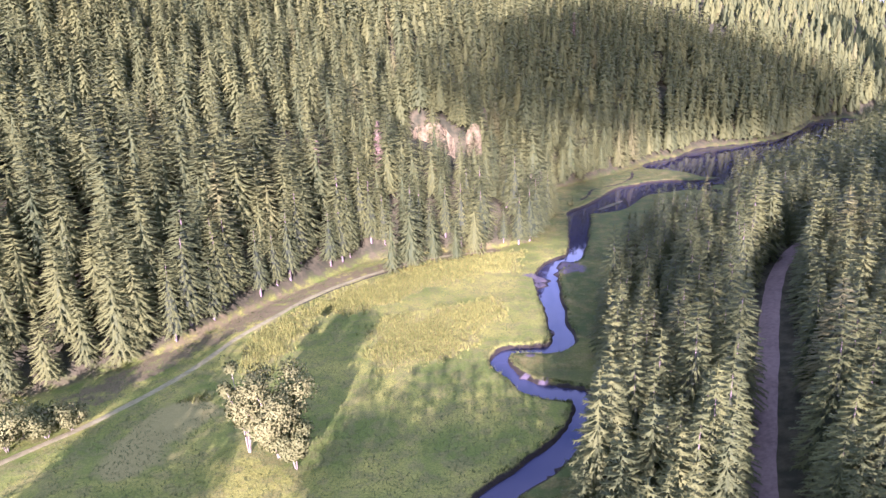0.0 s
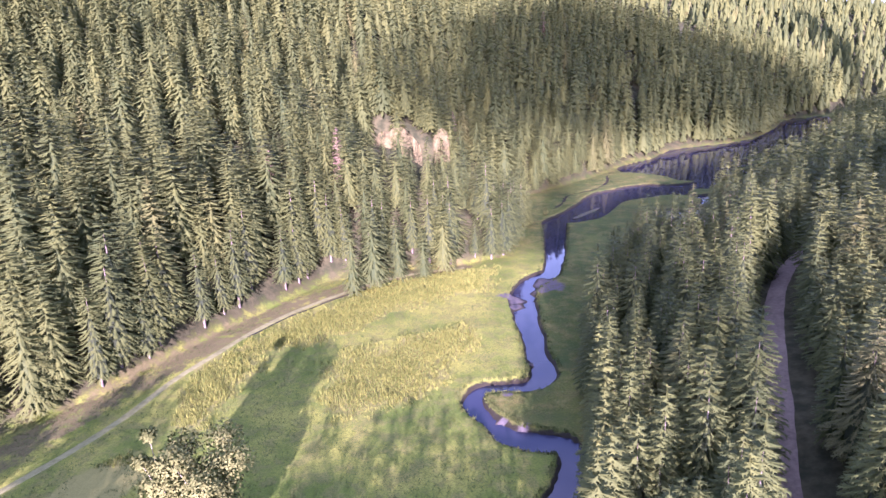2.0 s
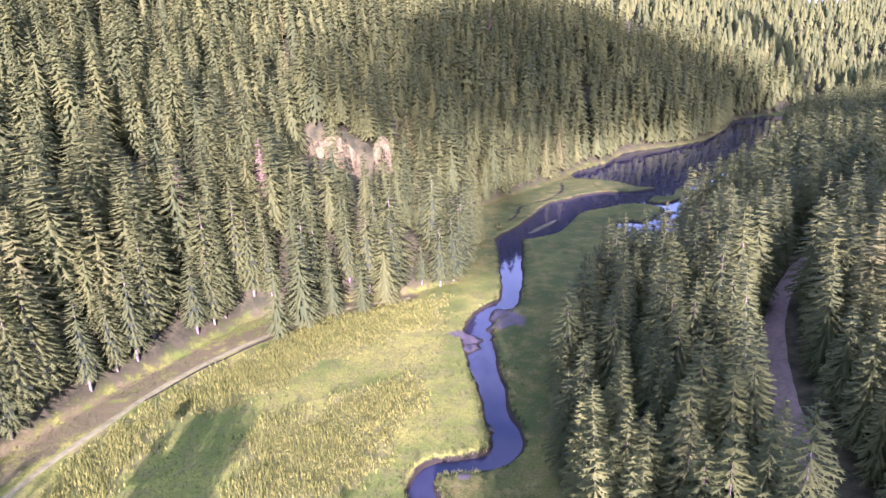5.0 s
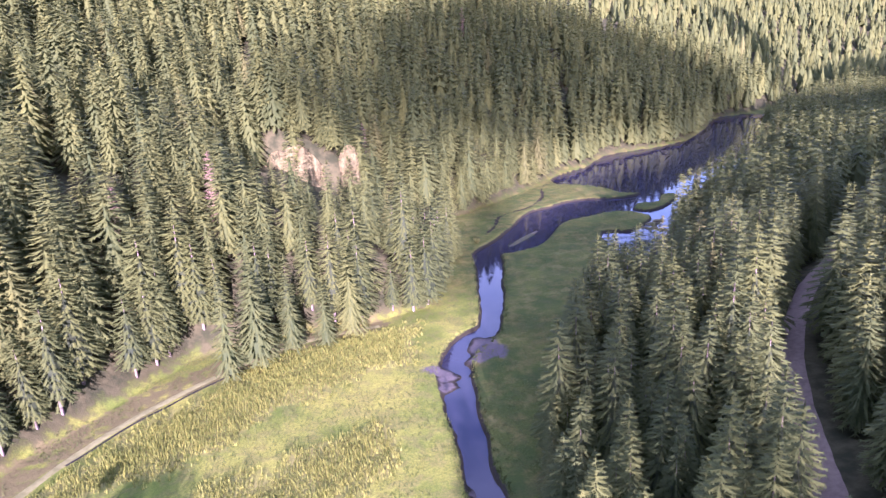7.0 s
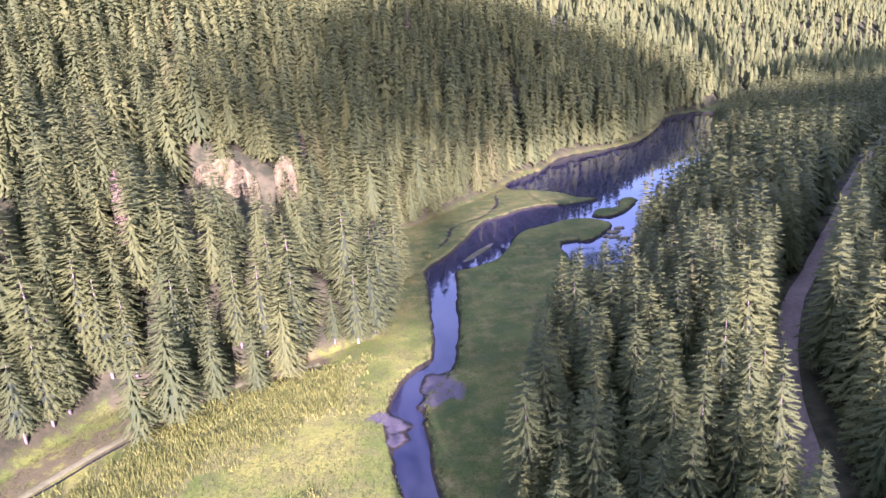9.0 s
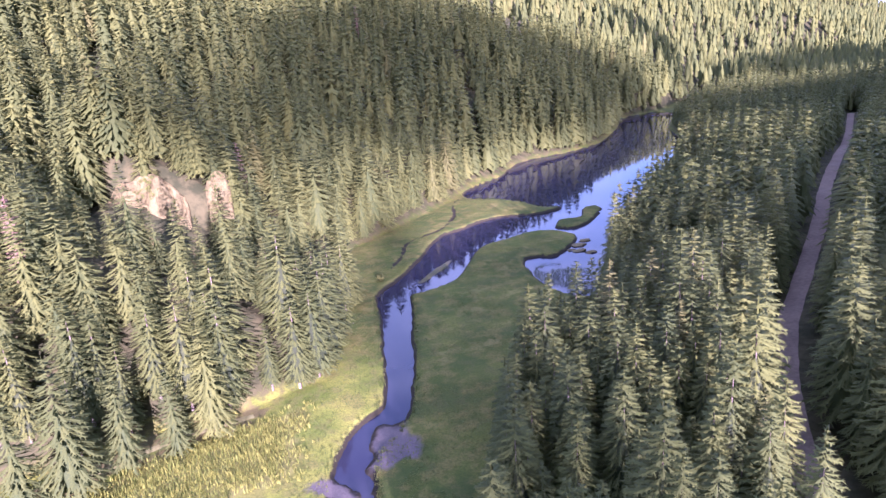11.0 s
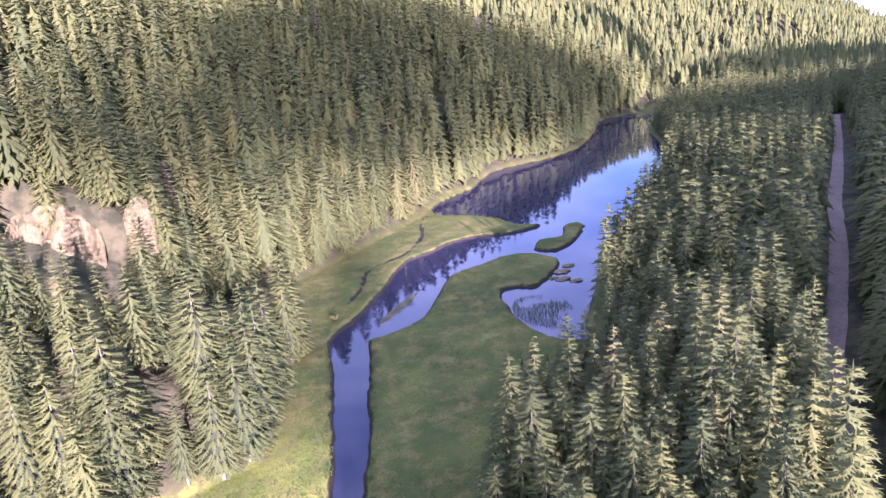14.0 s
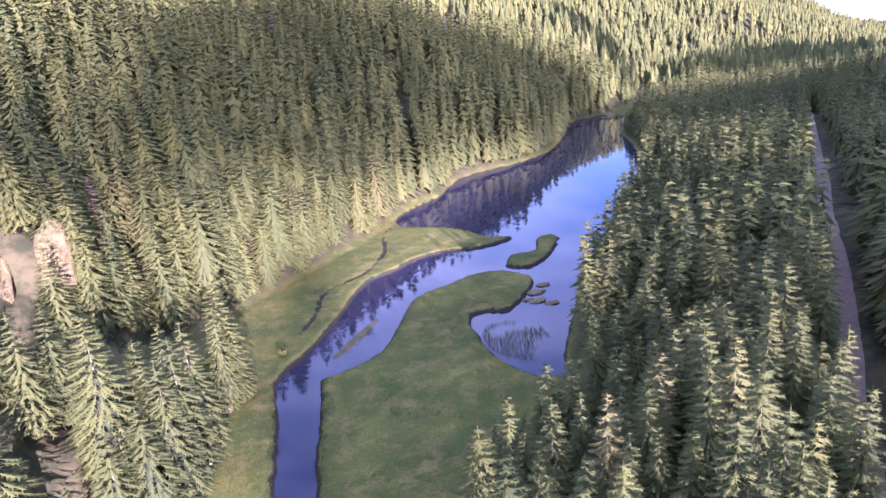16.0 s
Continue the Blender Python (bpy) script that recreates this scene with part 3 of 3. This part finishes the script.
ok = (line_distance(ex, ey, TRACK_LINE) > 3.2) & (line_distance(ex, ey, ROAD_LINE) > 4) & (water_distance(ex, ey) > 0.7) & (blobs(ex, ey, SCREE) < 0.5)
for k in np.flatnonzero(ok):
    if np.hypot(tx - ex[k], ty - ey[k]).min() < 2.2:
        ok[k] = False
w2, e2 = wood_fields(ex[ok], ey[ok])
hx = np.array([-21, -15.5, -9, -2, 4, 33, 35.5, 26.5, 29, 22, 13, 27, 34, -24, -20, -15.5, -11, -7, -2.5, 2, 6, 10, -25, -23.5, 11.5], float)
hy = np.array([187.3, 191.2, 196, 199.4, 201.5, 248, 252, 237, 233, 232, 244, 228, 256, 279, 280.5, 279.5, 280.5, 279.5, 280.5, 280, 281, 280.5, 277, 273.5, 277.5], float)
ex, ey, ok = np.concatenate([ex, hx]), np.concatenate([ey, hy]), np.concatenate([ok, np.ones(len(hx), bool)])
w2, e2 = wood_fields(ex[ok], ey[ok])
w2[-len(hx):] = np.maximum(w2[-len(hx):], 3)
tx, ty, west, east = (np.concatenate(p) for p in ((tx, ex[ok]), (ty, ey[ok]), (west, np.maximum(w2, 0.2) * (w2 > e2)), (east, np.maximum(e2, 0.2) * (e2 >= w2))))
size = 1.0 + 0.2 * fbm(tx, ty, 40, 51) + rs.normal(0, 1, len(tx)) * 0.15
size = np.clip(size - 0.2 * (west > 0) * (west < 4) * rs.random_sample(len(tx)), 0.45, 1.35)
size *= 1 - 0.48 * np.exp(-(((tx + 9) / 18) ** 4 + ((ty - 252) / 14) ** 4))
size *= 1 - 0.16 * np.exp(-(((tx - 12) / 24) ** 4 + ((ty - 232) / 28) ** 4))
size *= np.where(east > 0, 0.90, 1.12)
slim = np.where(east > 0, np.where(np.hypot(tx - 40, ty - 130) < 170, 0.98, 0.90), 1.10)
near = np.minimum(line_distance(tx, ty, RIGHT_STRETCH), 6 + 1.3 * line_distance(tx, ty, LEFT_STRETCH))
order = np.argsort(near)
NEAR, REST = order[:285], order[285:]

for n, i in enumerate(NEAR):
    kind = SPRUCE_KINDS[n % len(SPRUCE_KINDS)]
    tall_word = "tall" if size[i] > 0.95 else "smaller"
    ob = thing("spruce_tree", f"{tall_word} dark green spruce with drooping sunlit branches", "spruce", "spruces of the valley wood")
    child("crown", kind[0], ob)
    child("trunk", kind[1], ob, "straight grey-brown trunk")
    w = size[i] * slim[i] * rs.uniform(0.85, 1.1)
    ob.matrix_basis = Matrix.LocRotScale((tx[i], ty[i], float(ground_at(tx[i], ty[i]))), Euler((rs.normal(0, 0.015), rs.normal(0, 0.015), rs.uniform(0, 6.28))), (w, w, size[i]))


def wood(name, label, x, y, s, kinds, pick, thick=1.0):
    """Many trees in one mesh."""
    vs, fs, ns, bs, ts, base = [], [], [], [], [], 0
    z = ground_at(x, y)
    turn, wide = rs.uniform(0, 6.28, len(x)), s * thick * rs.uniform(0.80, 1.15, len(x))
    tint = rs.random_sample(len(x))
    for i in range(len(x)):
        v, f, n, b = kinds[(i * 7 + pick) % len(kinds)]
        c, q = math.cos(turn[i]), math.sin(turn[i])
        m = np.array([[c, q, 0], [-q, c, 0], [0, 0, 1]], np.float32)
        vs.append(v @ m * np.array([wide[i], wide[i], s[i]], np.float32) + np.array([x[i], y[i], z[i] - 0.3], np.float32))
        ns.append(n @ m)
        bs.append(b)
        fs.append(f + base)
        ts.append(np.full(len(v), tint[i], np.float32))
        base += len(v)
    me = mesh_from(name, np.concatenate(vs), np.concatenate(fs), NEEDLES_FAR, False, np.concatenate(ns), np.concatenate(bs))
    field_on(me, "tint", np.concatenate(ts))
    return tagged(new(name, me), label, "forest", kind="stuff")


d = np.hypot(tx[REST] - 20, ty[REST] - 130)
band = (near[REST] < np.where(east[REST] > 0, 42, 74)) | (line_distance(tx[REST], ty[REST], MARSH_STRETCH) < 17)
reach = np.where(east[REST] > 0, 135, 245)
for name, label, side in (("western_spruce_wood", "dense spruce forest on the steep western slope", west[REST] > 0), ("eastern_spruce_wood", "dense spruce forest on the low eastern bank", east[REST] > 0)):
    i = REST[side & band]
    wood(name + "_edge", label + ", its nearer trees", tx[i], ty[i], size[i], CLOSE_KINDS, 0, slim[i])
    i = REST[side & ~band & (d < reach)]
    wood(name, label, tx[i], ty[i], size[i], MID_KINDS, 0, slim[i])
m = (d >= reach) & ~band
i = REST[m]
wood("lakeside_spruce_wood", "spruce forest above the lake's far shore", tx[i], ty[i], size[i], FAR_KINDS, 0, slim[i])

fx, fy = scatter(-300, 1700, 300, 2000, 12.0)
west2, east2 = wood_fields(fx, fy)
ok = ((np.maximum(west2, east2) > 2) | (0.64 * fx + 0.77 * fy > 720)) & ((np.hypot(fx - 20, fy - 100) >= 610) | (west2 >= 188) | (east2 >= 124))
az = np.degrees(np.arctan2(fx - 20, fy - 80))
ok &= (az > -32) & (az < 58) & (np.maximum(west2, east2) < 420)
fx, fy = fx[ok], fy[ok]
wood("far_spruce_wood", "far spruce forest on the hills beyond the lake", fx, fy, rs.uniform(0.85, 1.25, len(fx)), DISTANT_KINDS, 3, 1.12)

# unseen trees added south of the meadow to cast shadows on it, crowns widened
for n, (x, y, s) in enumerate([(-24, 26, 1.05), (-22, 24, 1.0), (-19, 22, 0.95), (-15, 26, 1.0), (-12, 24, 1.05),
                           (-9, 28, 1.05), (-6, 24, 1.0), (-3, 27, 1.0), (0, 24, 0.95), (3, 22, 1.0), (-17, 16, 1.0), (-7, 15, 1.05), (-57, 38, 1.1), (-61, 42, 1.15), (-66, 40, 1.1),
                           (-63, 34, 1.1), (-54, 42, 1.05), (-68, 48, 1.0), (-59.5, 35, 1.0)] + [(x, 18 + (x % 3), 0.92) for x in range(-27, 7, 3)] + [(x + 1.5, 10 + (x % 4), 0.95) for x in range(-27, 7, 3)]
                              + [(x, 4 - 0.52 * x, 0.98) for x in range(-66, -48, 4)] + [(-66, 54, 1.0), (-62, 50, 1.05), (-65, 48, 1.0), (-59, 46, 1.0), (-50, 26, 1.0), (-47, 16, 1.0), (-44, 6, 1.0), (-48, 22, 1.0), (-45.5, 11, 1.0)]):
    kind = SIMPLE_KINDS[n % len(SIMPLE_KINDS)]
    ob = thing("spruce_tree", "tall widened spruce out of view on the open meadow, added for its shadow", "spruce", "spruces of the valley wood")
    child("crown", kind[0], ob)
    child("trunk", kind[1], ob, "straight grey-brown trunk")
    y = y + (10 if x > -30 else 6)
    ob.matrix_basis = Matrix.LocRotScale((x, y, float(ground_at(x, y))), Euler((0, 0, n * 1.3)), (1.6 * s, 1.6 * s, s))


# ---- grass, rock and small things ----


def tufts(name, label, x, y, high, blades, wide, material, lean_from=0.1, lean_to=0.55):
    """Clumps of grass blades in one mesh."""
    n = len(x)
    z = np.maximum(ground_at(x, y), -0.1)
    a = rs.uniform(0, 6.28, (n, blades))
    lean = rs.uniform(lean_from, lean_to, (n, blades))
    h = high[:, None] * rs.uniform(0.6, 1.1, (n, blades))
    off = rs.uniform(-0.35, 0.35, (n, blades, 2))
    cx, cy = x[:, None] + off[..., 0], y[:, None] + off[..., 1]
    sx, sy = -np.sin(a) * wide, np.cos(a) * wide
    zz = np.repeat(z[:, None], blades, 1)
    v = np.stack([np.stack([cx - sx, cy - sy, zz - 0.05], -1), np.stack([cx + sx, cy + sy, zz - 0.05], -1),
                  np.stack([cx + np.cos(a) * lean * h, cy + np.sin(a) * lean * h, zz + h], -1)], 2).reshape(-1, 3)
    me = mesh_from(name, v, np.arange(len(v)).reshape(-1, 3)[:, ::-1], material)
    field_on(me, "tint", np.repeat(rs.random_sample(n) * 0.95, blades * 3))
    field_on(me, "bough", np.repeat(rs.random_sample(n * blades), 3))
    return tagged(new(name, me), label, "grass", kind="stuff")


px, py = scatter(-60, 26, 112, 214, 0.52)
keep = (tallness(px, py) > 0.15 + 0.8 * rs.random_sample(len(px))) & (water_distance(px, py) > 1.0) & (line_distance(px, py, TRACK_LINE) > 2.2)
px, py = px[keep], py[keep]
tufts("tall_grass", "tall yellowish unmown grass on the valley meadow", px, py, rs.uniform(0.5, 0.85, len(px)) * (1.2 + 0.9 * fbm(px, py, 2.5, 111)), 6, 0.075, STRAW)
MEADOW = needles("meadow_grass_blades", (0.060, 0.090, 0.018), (0.190, 0.185, 0.050), False, 0.0, 0.4)
px, py = scatter(-95, 140, 70, 350, 0.92)
w2, e2 = wood_fields(px, py)
keep = (np.maximum(w2, e2) < 1) & (water_distance(px, py) > 0.8) & (line_distance(px, py, TRACK_LINE) > 1.8) & (blobs(px, py, SCREE) < 0.45)
keep &= fbm(px, py, 9, 71) > np.where(px > np.interp(py, banks[banks[:, 1].argsort(), 1], banks[banks[:, 1].argsort(), 0]), -0.1, np.where(py > 213, -0.3, -0.25))
px, py = px[keep], py[keep]
rx, ry = scatter(84, 104, 236, 262, 0.55)
keep = (fbm(rx, ry, 5, 91) > -0.1) & (np.hypot((rx - 92) / 7, (ry - 249) / 10) < 1.0)
q = rs.random_sample(70)
rx, ry = np.concatenate([rx, 55 + 11 * q + rs.normal(0, 0.5, 70)]), np.concatenate([ry, 261 + 10.5 * q + rs.normal(0, 0.5, 70)])
keep = np.concatenate([keep, np.ones(70, bool)])
tufts("marsh_reeds", "sparse dark reeds standing in the shallow pool", rx[keep], ry[keep], rs.uniform(0.7, 1.3, keep.sum()), 4, 0.04, MEADOW)
tufts("meadow_grass", "short green grass tufts over the valley floor", px, py, rs.uniform(0.12, 0.32, len(px)), 4, 0.09, MEADOW, 1.2, 2.6)


def rock_wall(name, x0, x1, y, z0, z1, seed, label):
    """A cracked, weathered rock face that looks south."""
    nu, nv = 64, 30
    u, v = np.meshgrid(np.linspace(0, 1, nu), np.linspace(0, 1, nv))
    x = x0 + (x1 - x0) * u
    arch = np.clip(4 * u * (1 - u), 0, 1) ** 0.4
    top = z1 - (z1 - z0) * 0.42 * (1 - arch) + 2.6 * fbm(x, 0 * x, 4, seed)
    z = z0 + (top - z0) * v
    ledge = 1.3 * fbm(x, z * 1.6, 5, seed + 1, 3) + 0.9 * np.round(2.5 * fbm(x * 1.2, z * 0.7, 3.5, seed + 5, 2)) / 2.5 + 0.5 * fbm(x, z, 0.9, seed + 7, 2)
    crack = -1.8 * np.exp(-((fbm(x, z * 0.3, 4, seed + 2, 2) / 0.07) ** 2))
    yy = y + 2.8 * v**1.3 - ledge - crack - 1.8 * arch * (1 - v)
    i = np.arange(nu * nv).reshape(nv, nu)
    f = np.stack([i[:-1, :-1], i[:-1, 1:], i[1:, 1:], i[1:, :-1]], -1).reshape(-1, 4)
    pts = np.stack([x, yy, z], -1).reshape(-1, 3)
    back = np.stack([x[-1], yy[-1] + 5, z[-1] - 0.8], -1)
    m = len(pts)
    pts = np.concatenate([pts, back])
    f2 = np.stack([i[-1, :-1], i[-1, 1:], m + np.arange(1, nu), m + np.arange(nu - 1)], -1)
    me = mesh_from(name, pts, np.concatenate([f, f2]), ROCK)
    return tagged(new(name, me), label, "rock")


rock_wall("rock_face", -21.0, -1.5, 273.0, 15.5, 35.0, 3, "bare pinkish rock face above a scree slope")
rock_wall("rock_face", 3.0, 9.5, 276.6, 22.0, 34.0, 9, "small pink rock outcrop among spruces")


def lump(bm, at, r, squash, seed, detail=2, rough=0.25):
    """Adds an uneven rounded lump to a bmesh."""
    made = bmesh.ops.create_icosphere(bm, subdivisions=detail, radius=1.0)["verts"]
    for v in made:
        k = 1 + rough * noise.noise(v.co * 1.7 + Vector((seed * 3.1, seed * 1.7, 0))) + 0.4 * rough * noise.noise(v.co * 4.3 + Vector((0, seed, 0)))
        v.co = Vector((v.co.x * r * k, v.co.y * r * k, v.co.z * r * k * squash)) + Vector(at)
    return made


def finish(name, bm, material, smooth=True):
    me = bpy.data.meshes.new(name)
    bm.to_mesh(me)
    bm.free()
    me.materials.append(material)
    if smooth:
        me.polygons.foreach_set("use_smooth", np.ones(len(me.polygons), bool))
    return me


# unseen low evening clouds added in the southern sky to shade slopes and marsh
h3 = radians(SUN_HEADING)
FWD = Vector((math.sin(h3), math.cos(h3), 0))
SIDE = Vector((math.cos(h3), -math.sin(h3), 0))
RISE = FWD * math.sin(e) + Vector((0, 0, math.cos(e)))


def cloud(lumps, base, label, material):
    bm = bmesh.new()
    for n, (u, v, r) in enumerate(lumps):
        c = Vector((0, 0, 0))
        for p in lump(bm, c, r, 1.0, n + base, 3, 0.22):
            q = p.co + Vector((u, 0, v))
            q.z = max(q.z, base + 0.02 * (q.z - base))
            p.co = SIDE * q.x + RISE * q.z + TO_SUN * (1500 + q.y * 0.6)
    return tagged(new("cloud", finish("cloud", bm, material)), label, "cloud", kind="structure")


cloud([(45, 158, 50), (70, 165, 62), (120, 175, 66), (170, 168, 62), (215, 158, 55), (250, 153, 42), (270, 148, 24)], 103, "broad flat-based white evening cloud out of view, shading the western slope", CLOUD)
cloud([(-16, 138, 30), (8, 146, 44), (-4, 116, 24), (16, 114, 22)], 98, "thin white evening cloud out of view, added for half shade on the slope", VEIL)
cloud([(420, 150, 34), (470, 158, 30), (530, 165, 38), (590, 168, 44), (640, 165, 44), (685, 160, 30)], 148, "flat-based white cloud out of view, added to shade the far spur", THICK_CLOUD)
cloud([(275, 104, 24), (310, 106, 32), (350, 106, 33), (390, 107, 33), (430, 108, 33), (470, 108, 33), (510, 108, 33), (550, 108, 33), (590, 108, 33), (640, 108, 30)], 97, "long low white cloud out of view, added to shade the eastern ridge", THICK_CLOUD)
cloud([(112, 64, 20), (142, 72, 22), (97, 32, 36), (138, 40, 44), (190, 52, 50), (245, 66, 52), (310, 75, 55), (390, 70, 60), (480, 70, 60), (570, 70, 60)], -30, "wide low white cloud out of view, added to shade the eastern wood", THICK_CLOUD)
cloud([(31, 58, 9), (35, 52, 8), (42, 72, 9)], 40, "small white puff out of view, added to shade the marsh", THICK_CLOUD)
cloud([(378, 264, 18), (377, 244, 18), (373, 224, 17), (366, 204, 16), (360, 186, 15), (352, 168, 13)], 140, "narrow white wisp out of view, added for a shade band on the far hill", THICK_CLOUD)


# broad-leaved trees and bushes on the meadow


def broadleaf(rng, high, spread_, limbs, leaves, leaf):
    """Arrays of a branching trunk, and of the leaves round the ends of its limbs."""
    tv, tf, lv, lf, ln, lb, base, tips = [], [], [], [], [], [], 0, []
    for k in range(limbs):
        a = 6.2832 * k / limbs + rng.uniform(-0.5, 0.5)
        out = spread_ * rng.uniform(0.45, 1.0)
        top = high * rng.uniform(0.6, 0.95)
        pts = [(0.12 * math.cos(a), 0.12 * math.sin(a), -0.3), (0.18 * out * math.cos(a), 0.18 * out * math.sin(a), top * 0.35),
               (0.55 * out * math.cos(a + 0.2), 0.55 * out * math.sin(a + 0.2), top * 0.7), (out * math.cos(a), out * math.sin(a), top)]
        v, f = tapered(pts, [0.0075 * high, 0.0065 * high, 0.005 * high, 0.0025 * high], 5)
        tv.append(v)
        tf.append(f + base)
        base += len(v)
        tips += [(pts[3], spread_ * 0.42), (pts[2], spread_ * 0.46), (((pts[1][0] + pts[2][0]) / 2, (pts[1][1] + pts[2][1]) / 2, (pts[1][2] + pts[2][2]) / 2), spread_ * 0.40)]
    for c, r in tips:
        for _ in range(leaves // len(tips)):
            d = Vector((rng.gauss(0, 1), rng.gauss(0, 1), rng.gauss(0, 1))).normalized() * r * rng.uniform(0.3, 1.05)
            p = Vector(c) + Vector((d.x, d.y, d.z * 0.9))
            a = Vector((rng.gauss(0, 1), rng.gauss(0, 1), rng.gauss(0, 1))).normalized() * leaf
            b = a.cross(Vector((rng.gauss(0, 1), rng.gauss(0, 1), rng.gauss(0, 1)))).normalized() * leaf * 0.6
            n = len(lv)
            soft = (d.normalized() + 0.7 * (p - Vector((0, 0, 0.45 * high))).normalized() + 0.3 * UP).normalized()
            if a.cross(b).dot(soft) > 0:
                b = -b
            ln.extend([tuple(soft)] * 4)
            lb.extend([rng.random()] * 4)
            lv.extend((tuple(p - a), tuple(p + b), tuple(p + a), tuple(p - b)))
            lf.append((n, n + 1, n + 2, n + 3))
    return np.concatenate(tv), np.concatenate(tf), np.array(lv, np.float32), np.array(lf, np.int32), ln, lb


rng = random.Random(12)
for name, x, y, high, wide, limbs, leaves, label in [
        ("willow_tree", -31, 93, 15.5, 6.2, 9, 8600, "rounded grey-green willow with pale forked trunks"),
        ("willow_tree", -27.5, 90, 8.5, 3.8, 6, 3400, "low grey-green willow leaning over the meadow"),
        ("birch_tree", -36.5, 95, 17.0, 2.8, 6, 4000, "slim pale-trunked birch beside a willow"),
        ("willow_bush", -79, 97, 7.5, 5.0, 7, 2600, "pale yellow-green willow bush beside the track"),
        ("willow_bush", -74.5, 101, 6.6, 4.2, 6, 2200, "pale yellow-green willow bush beside the track"),
        ("willow_bush", -71.5, 103.5, 4.2, 2.8, 5, 1100, "small pale willow bush beside the track"),
        ("willow_bush", 45.3, 266.4, 1.7, 1.2, 5, 500, "small dark willow shrub on the marshy bank"),
        ("willow_bush", -86, 92, 7.5, 5.0, 7, 2400, "pale yellow-green willow bush beside the track")]:
    tv, tf, lv, lf, ln, lb = broadleaf(rng, high, wide, limbs, int(leaves * 2.0), 0.25)
    ob = thing(name, label, name.split("_")[0])
    child("crown", mesh_from("leaves", lv, lf, WILLOW, False, ln, lb), ob)
    child("trunk", mesh_from("trunk", tv, tf, PALE_BARK, True), ob, "pale forked trunk")
    ob.location = (x, y, float(ground_at(x, y)))

# dead spruces
for x, y, hgt in [(83, 486, 1.2), (-46, 214, 0.95), (-28, 231, 0.9), (12, 300, 0.9)]:
    cv, cf, cn, cb = spruce_crown(random.Random(int(x) + 500), 21.0, 3.6, 22, 2, 0.9)
    ob = thing("dead_spruce", "dead spruce with bare reddish-brown branches", "spruce")
    child("crown", mesh_from("dead_crown", cv, cf, DEAD, False, cn, cb), ob)
    child("trunk", SPRUCE_KINDS[0][1], ob, "grey dead trunk")
    ob.matrix_basis = Matrix.LocRotScale((x, y, float(ground_at(x, y))), Euler((0, 0, x)), (hgt * 0.8, hgt * 0.8, hgt))

# an olive bank of silt just under the surface
SILT = plain("olive_silt", (0.060, 0.055, 0.022), (0.10, 0.088, 0.040), 0.7, 0.6, 0.2)
bm = bmesh.new()
rim = []
for k in range(40):
    q = 6.2832 * k / 40
    wob = 1 + 0.22 * noise.noise(Vector((2 * math.cos(q), 2 * math.sin(q), 3.1)))
    along, across = 10.5 * wob * math.cos(q), 1.15 * wob * math.sin(q)
    rim.append(bm.verts.new((61.8 + 0.67 * along - 0.74 * across, 268.5 + 0.74 * along + 0.67 * across, 0.006)))
crest = bm.verts.new((61.8, 268.5, 0.05))
for k in range(40):
    bm.faces.new((rim[k], rim[(k + 1) % 40], crest))
tagged(new("silt_bank", finish("silt_bank", bm, SILT)), "olive silt bank showing in the stream's shallows", "silt", kind="structure")

# hummocks in the lake, a stranded log, stones on the gravel bars
HUMMOCK = plain("marsh_hummock_grass", (0.09, 0.075, 0.035), (0.20, 0.17, 0.075), 1.5, 0.95, 0.6)
for n, (x, y, r) in enumerate([(112.5, 274, 1.5), (108.5, 270.5, 1.9), (105.2, 272, 0.9), (104.2, 267.3, 1.1), (106, 265.3, 1.7), (108.3, 262.5, 1.4), (103, 270, 0.7)]):
    bm = bmesh.new()
    lump(bm, (0, 0, 0), r, 0.32, n, 3, 0.5)
    ob = tagged(new("marsh_hummock", finish("marsh_hummock", bm, HUMMOCK)), "small brown grassy hummock standing in the lake", "hummock", "hummocks in the lake")
    ob.location = (x, y, 0.02)
    ob.scale = (1.25, 0.8, 1)
v, f = tapered([(31, 241.4, 0.75), (34, 240.6, 0.5), (37, 240.0, 0.25), (39.2, 239.6, 0.1)], [0.20, 0.17, 0.12, 0.04], 7)
log = thing("fallen_log", "bleached fallen tree lying at the stream's edge", "log")
child("trunk", mesh_from("log_trunk", v, f, WOOD, True), log)
for n, (x, y, dx, dy, dz) in enumerate([(34.5, 240.5, 1.2, 1.3, 0.5), (36, 240.2, 0.9, -1.4, 0.2), (33, 240.9, 0.6, -1.2, 0.6), (37.5, 239.9, 1.3, 0.9, 0.25)]):
    v, f = tapered([(x, y, 0.4), (x + dx * 0.6, y + dy * 0.6, 0.4 + dz * 0.7), (x + dx, y + dy, 0.4 + dz)], [0.06, 0.04, 0.015], 5)
    child("branch", mesh_from("log_branch", v, f, WOOD, True), log)

bx, by = [], []
for p, q in zip(STREAM_LINE[:-1], STREAM_LINE[1:]):
    side = Vector((q[1] - p[1], p[0] - q[0])).normalized()
    for sgn in (-1, 1):
        for _ in range(6):
            k = rs.random_sample()
            off = sgn * (p[2] + rs.uniform(0.3, 1.0))
            bx.append(p[0] + (q[0] - p[0]) * k + side.x * off)
            by.append(p[1] + (q[1] - p[1]) * k + side.y * off)
bx, by = np.array(bx), np.array(by)
keep = (water_distance(bx, by) > 0.2) & (fbm(bx, by, 6, 101) > -0.2) & (by > 78)
tufts("bank_grass", "ragged dark grass along the stream's undercut banks", bx[keep], by[keep], rs.uniform(0.3, 0.75, keep.sum()), 5, 0.06, MEADOW)
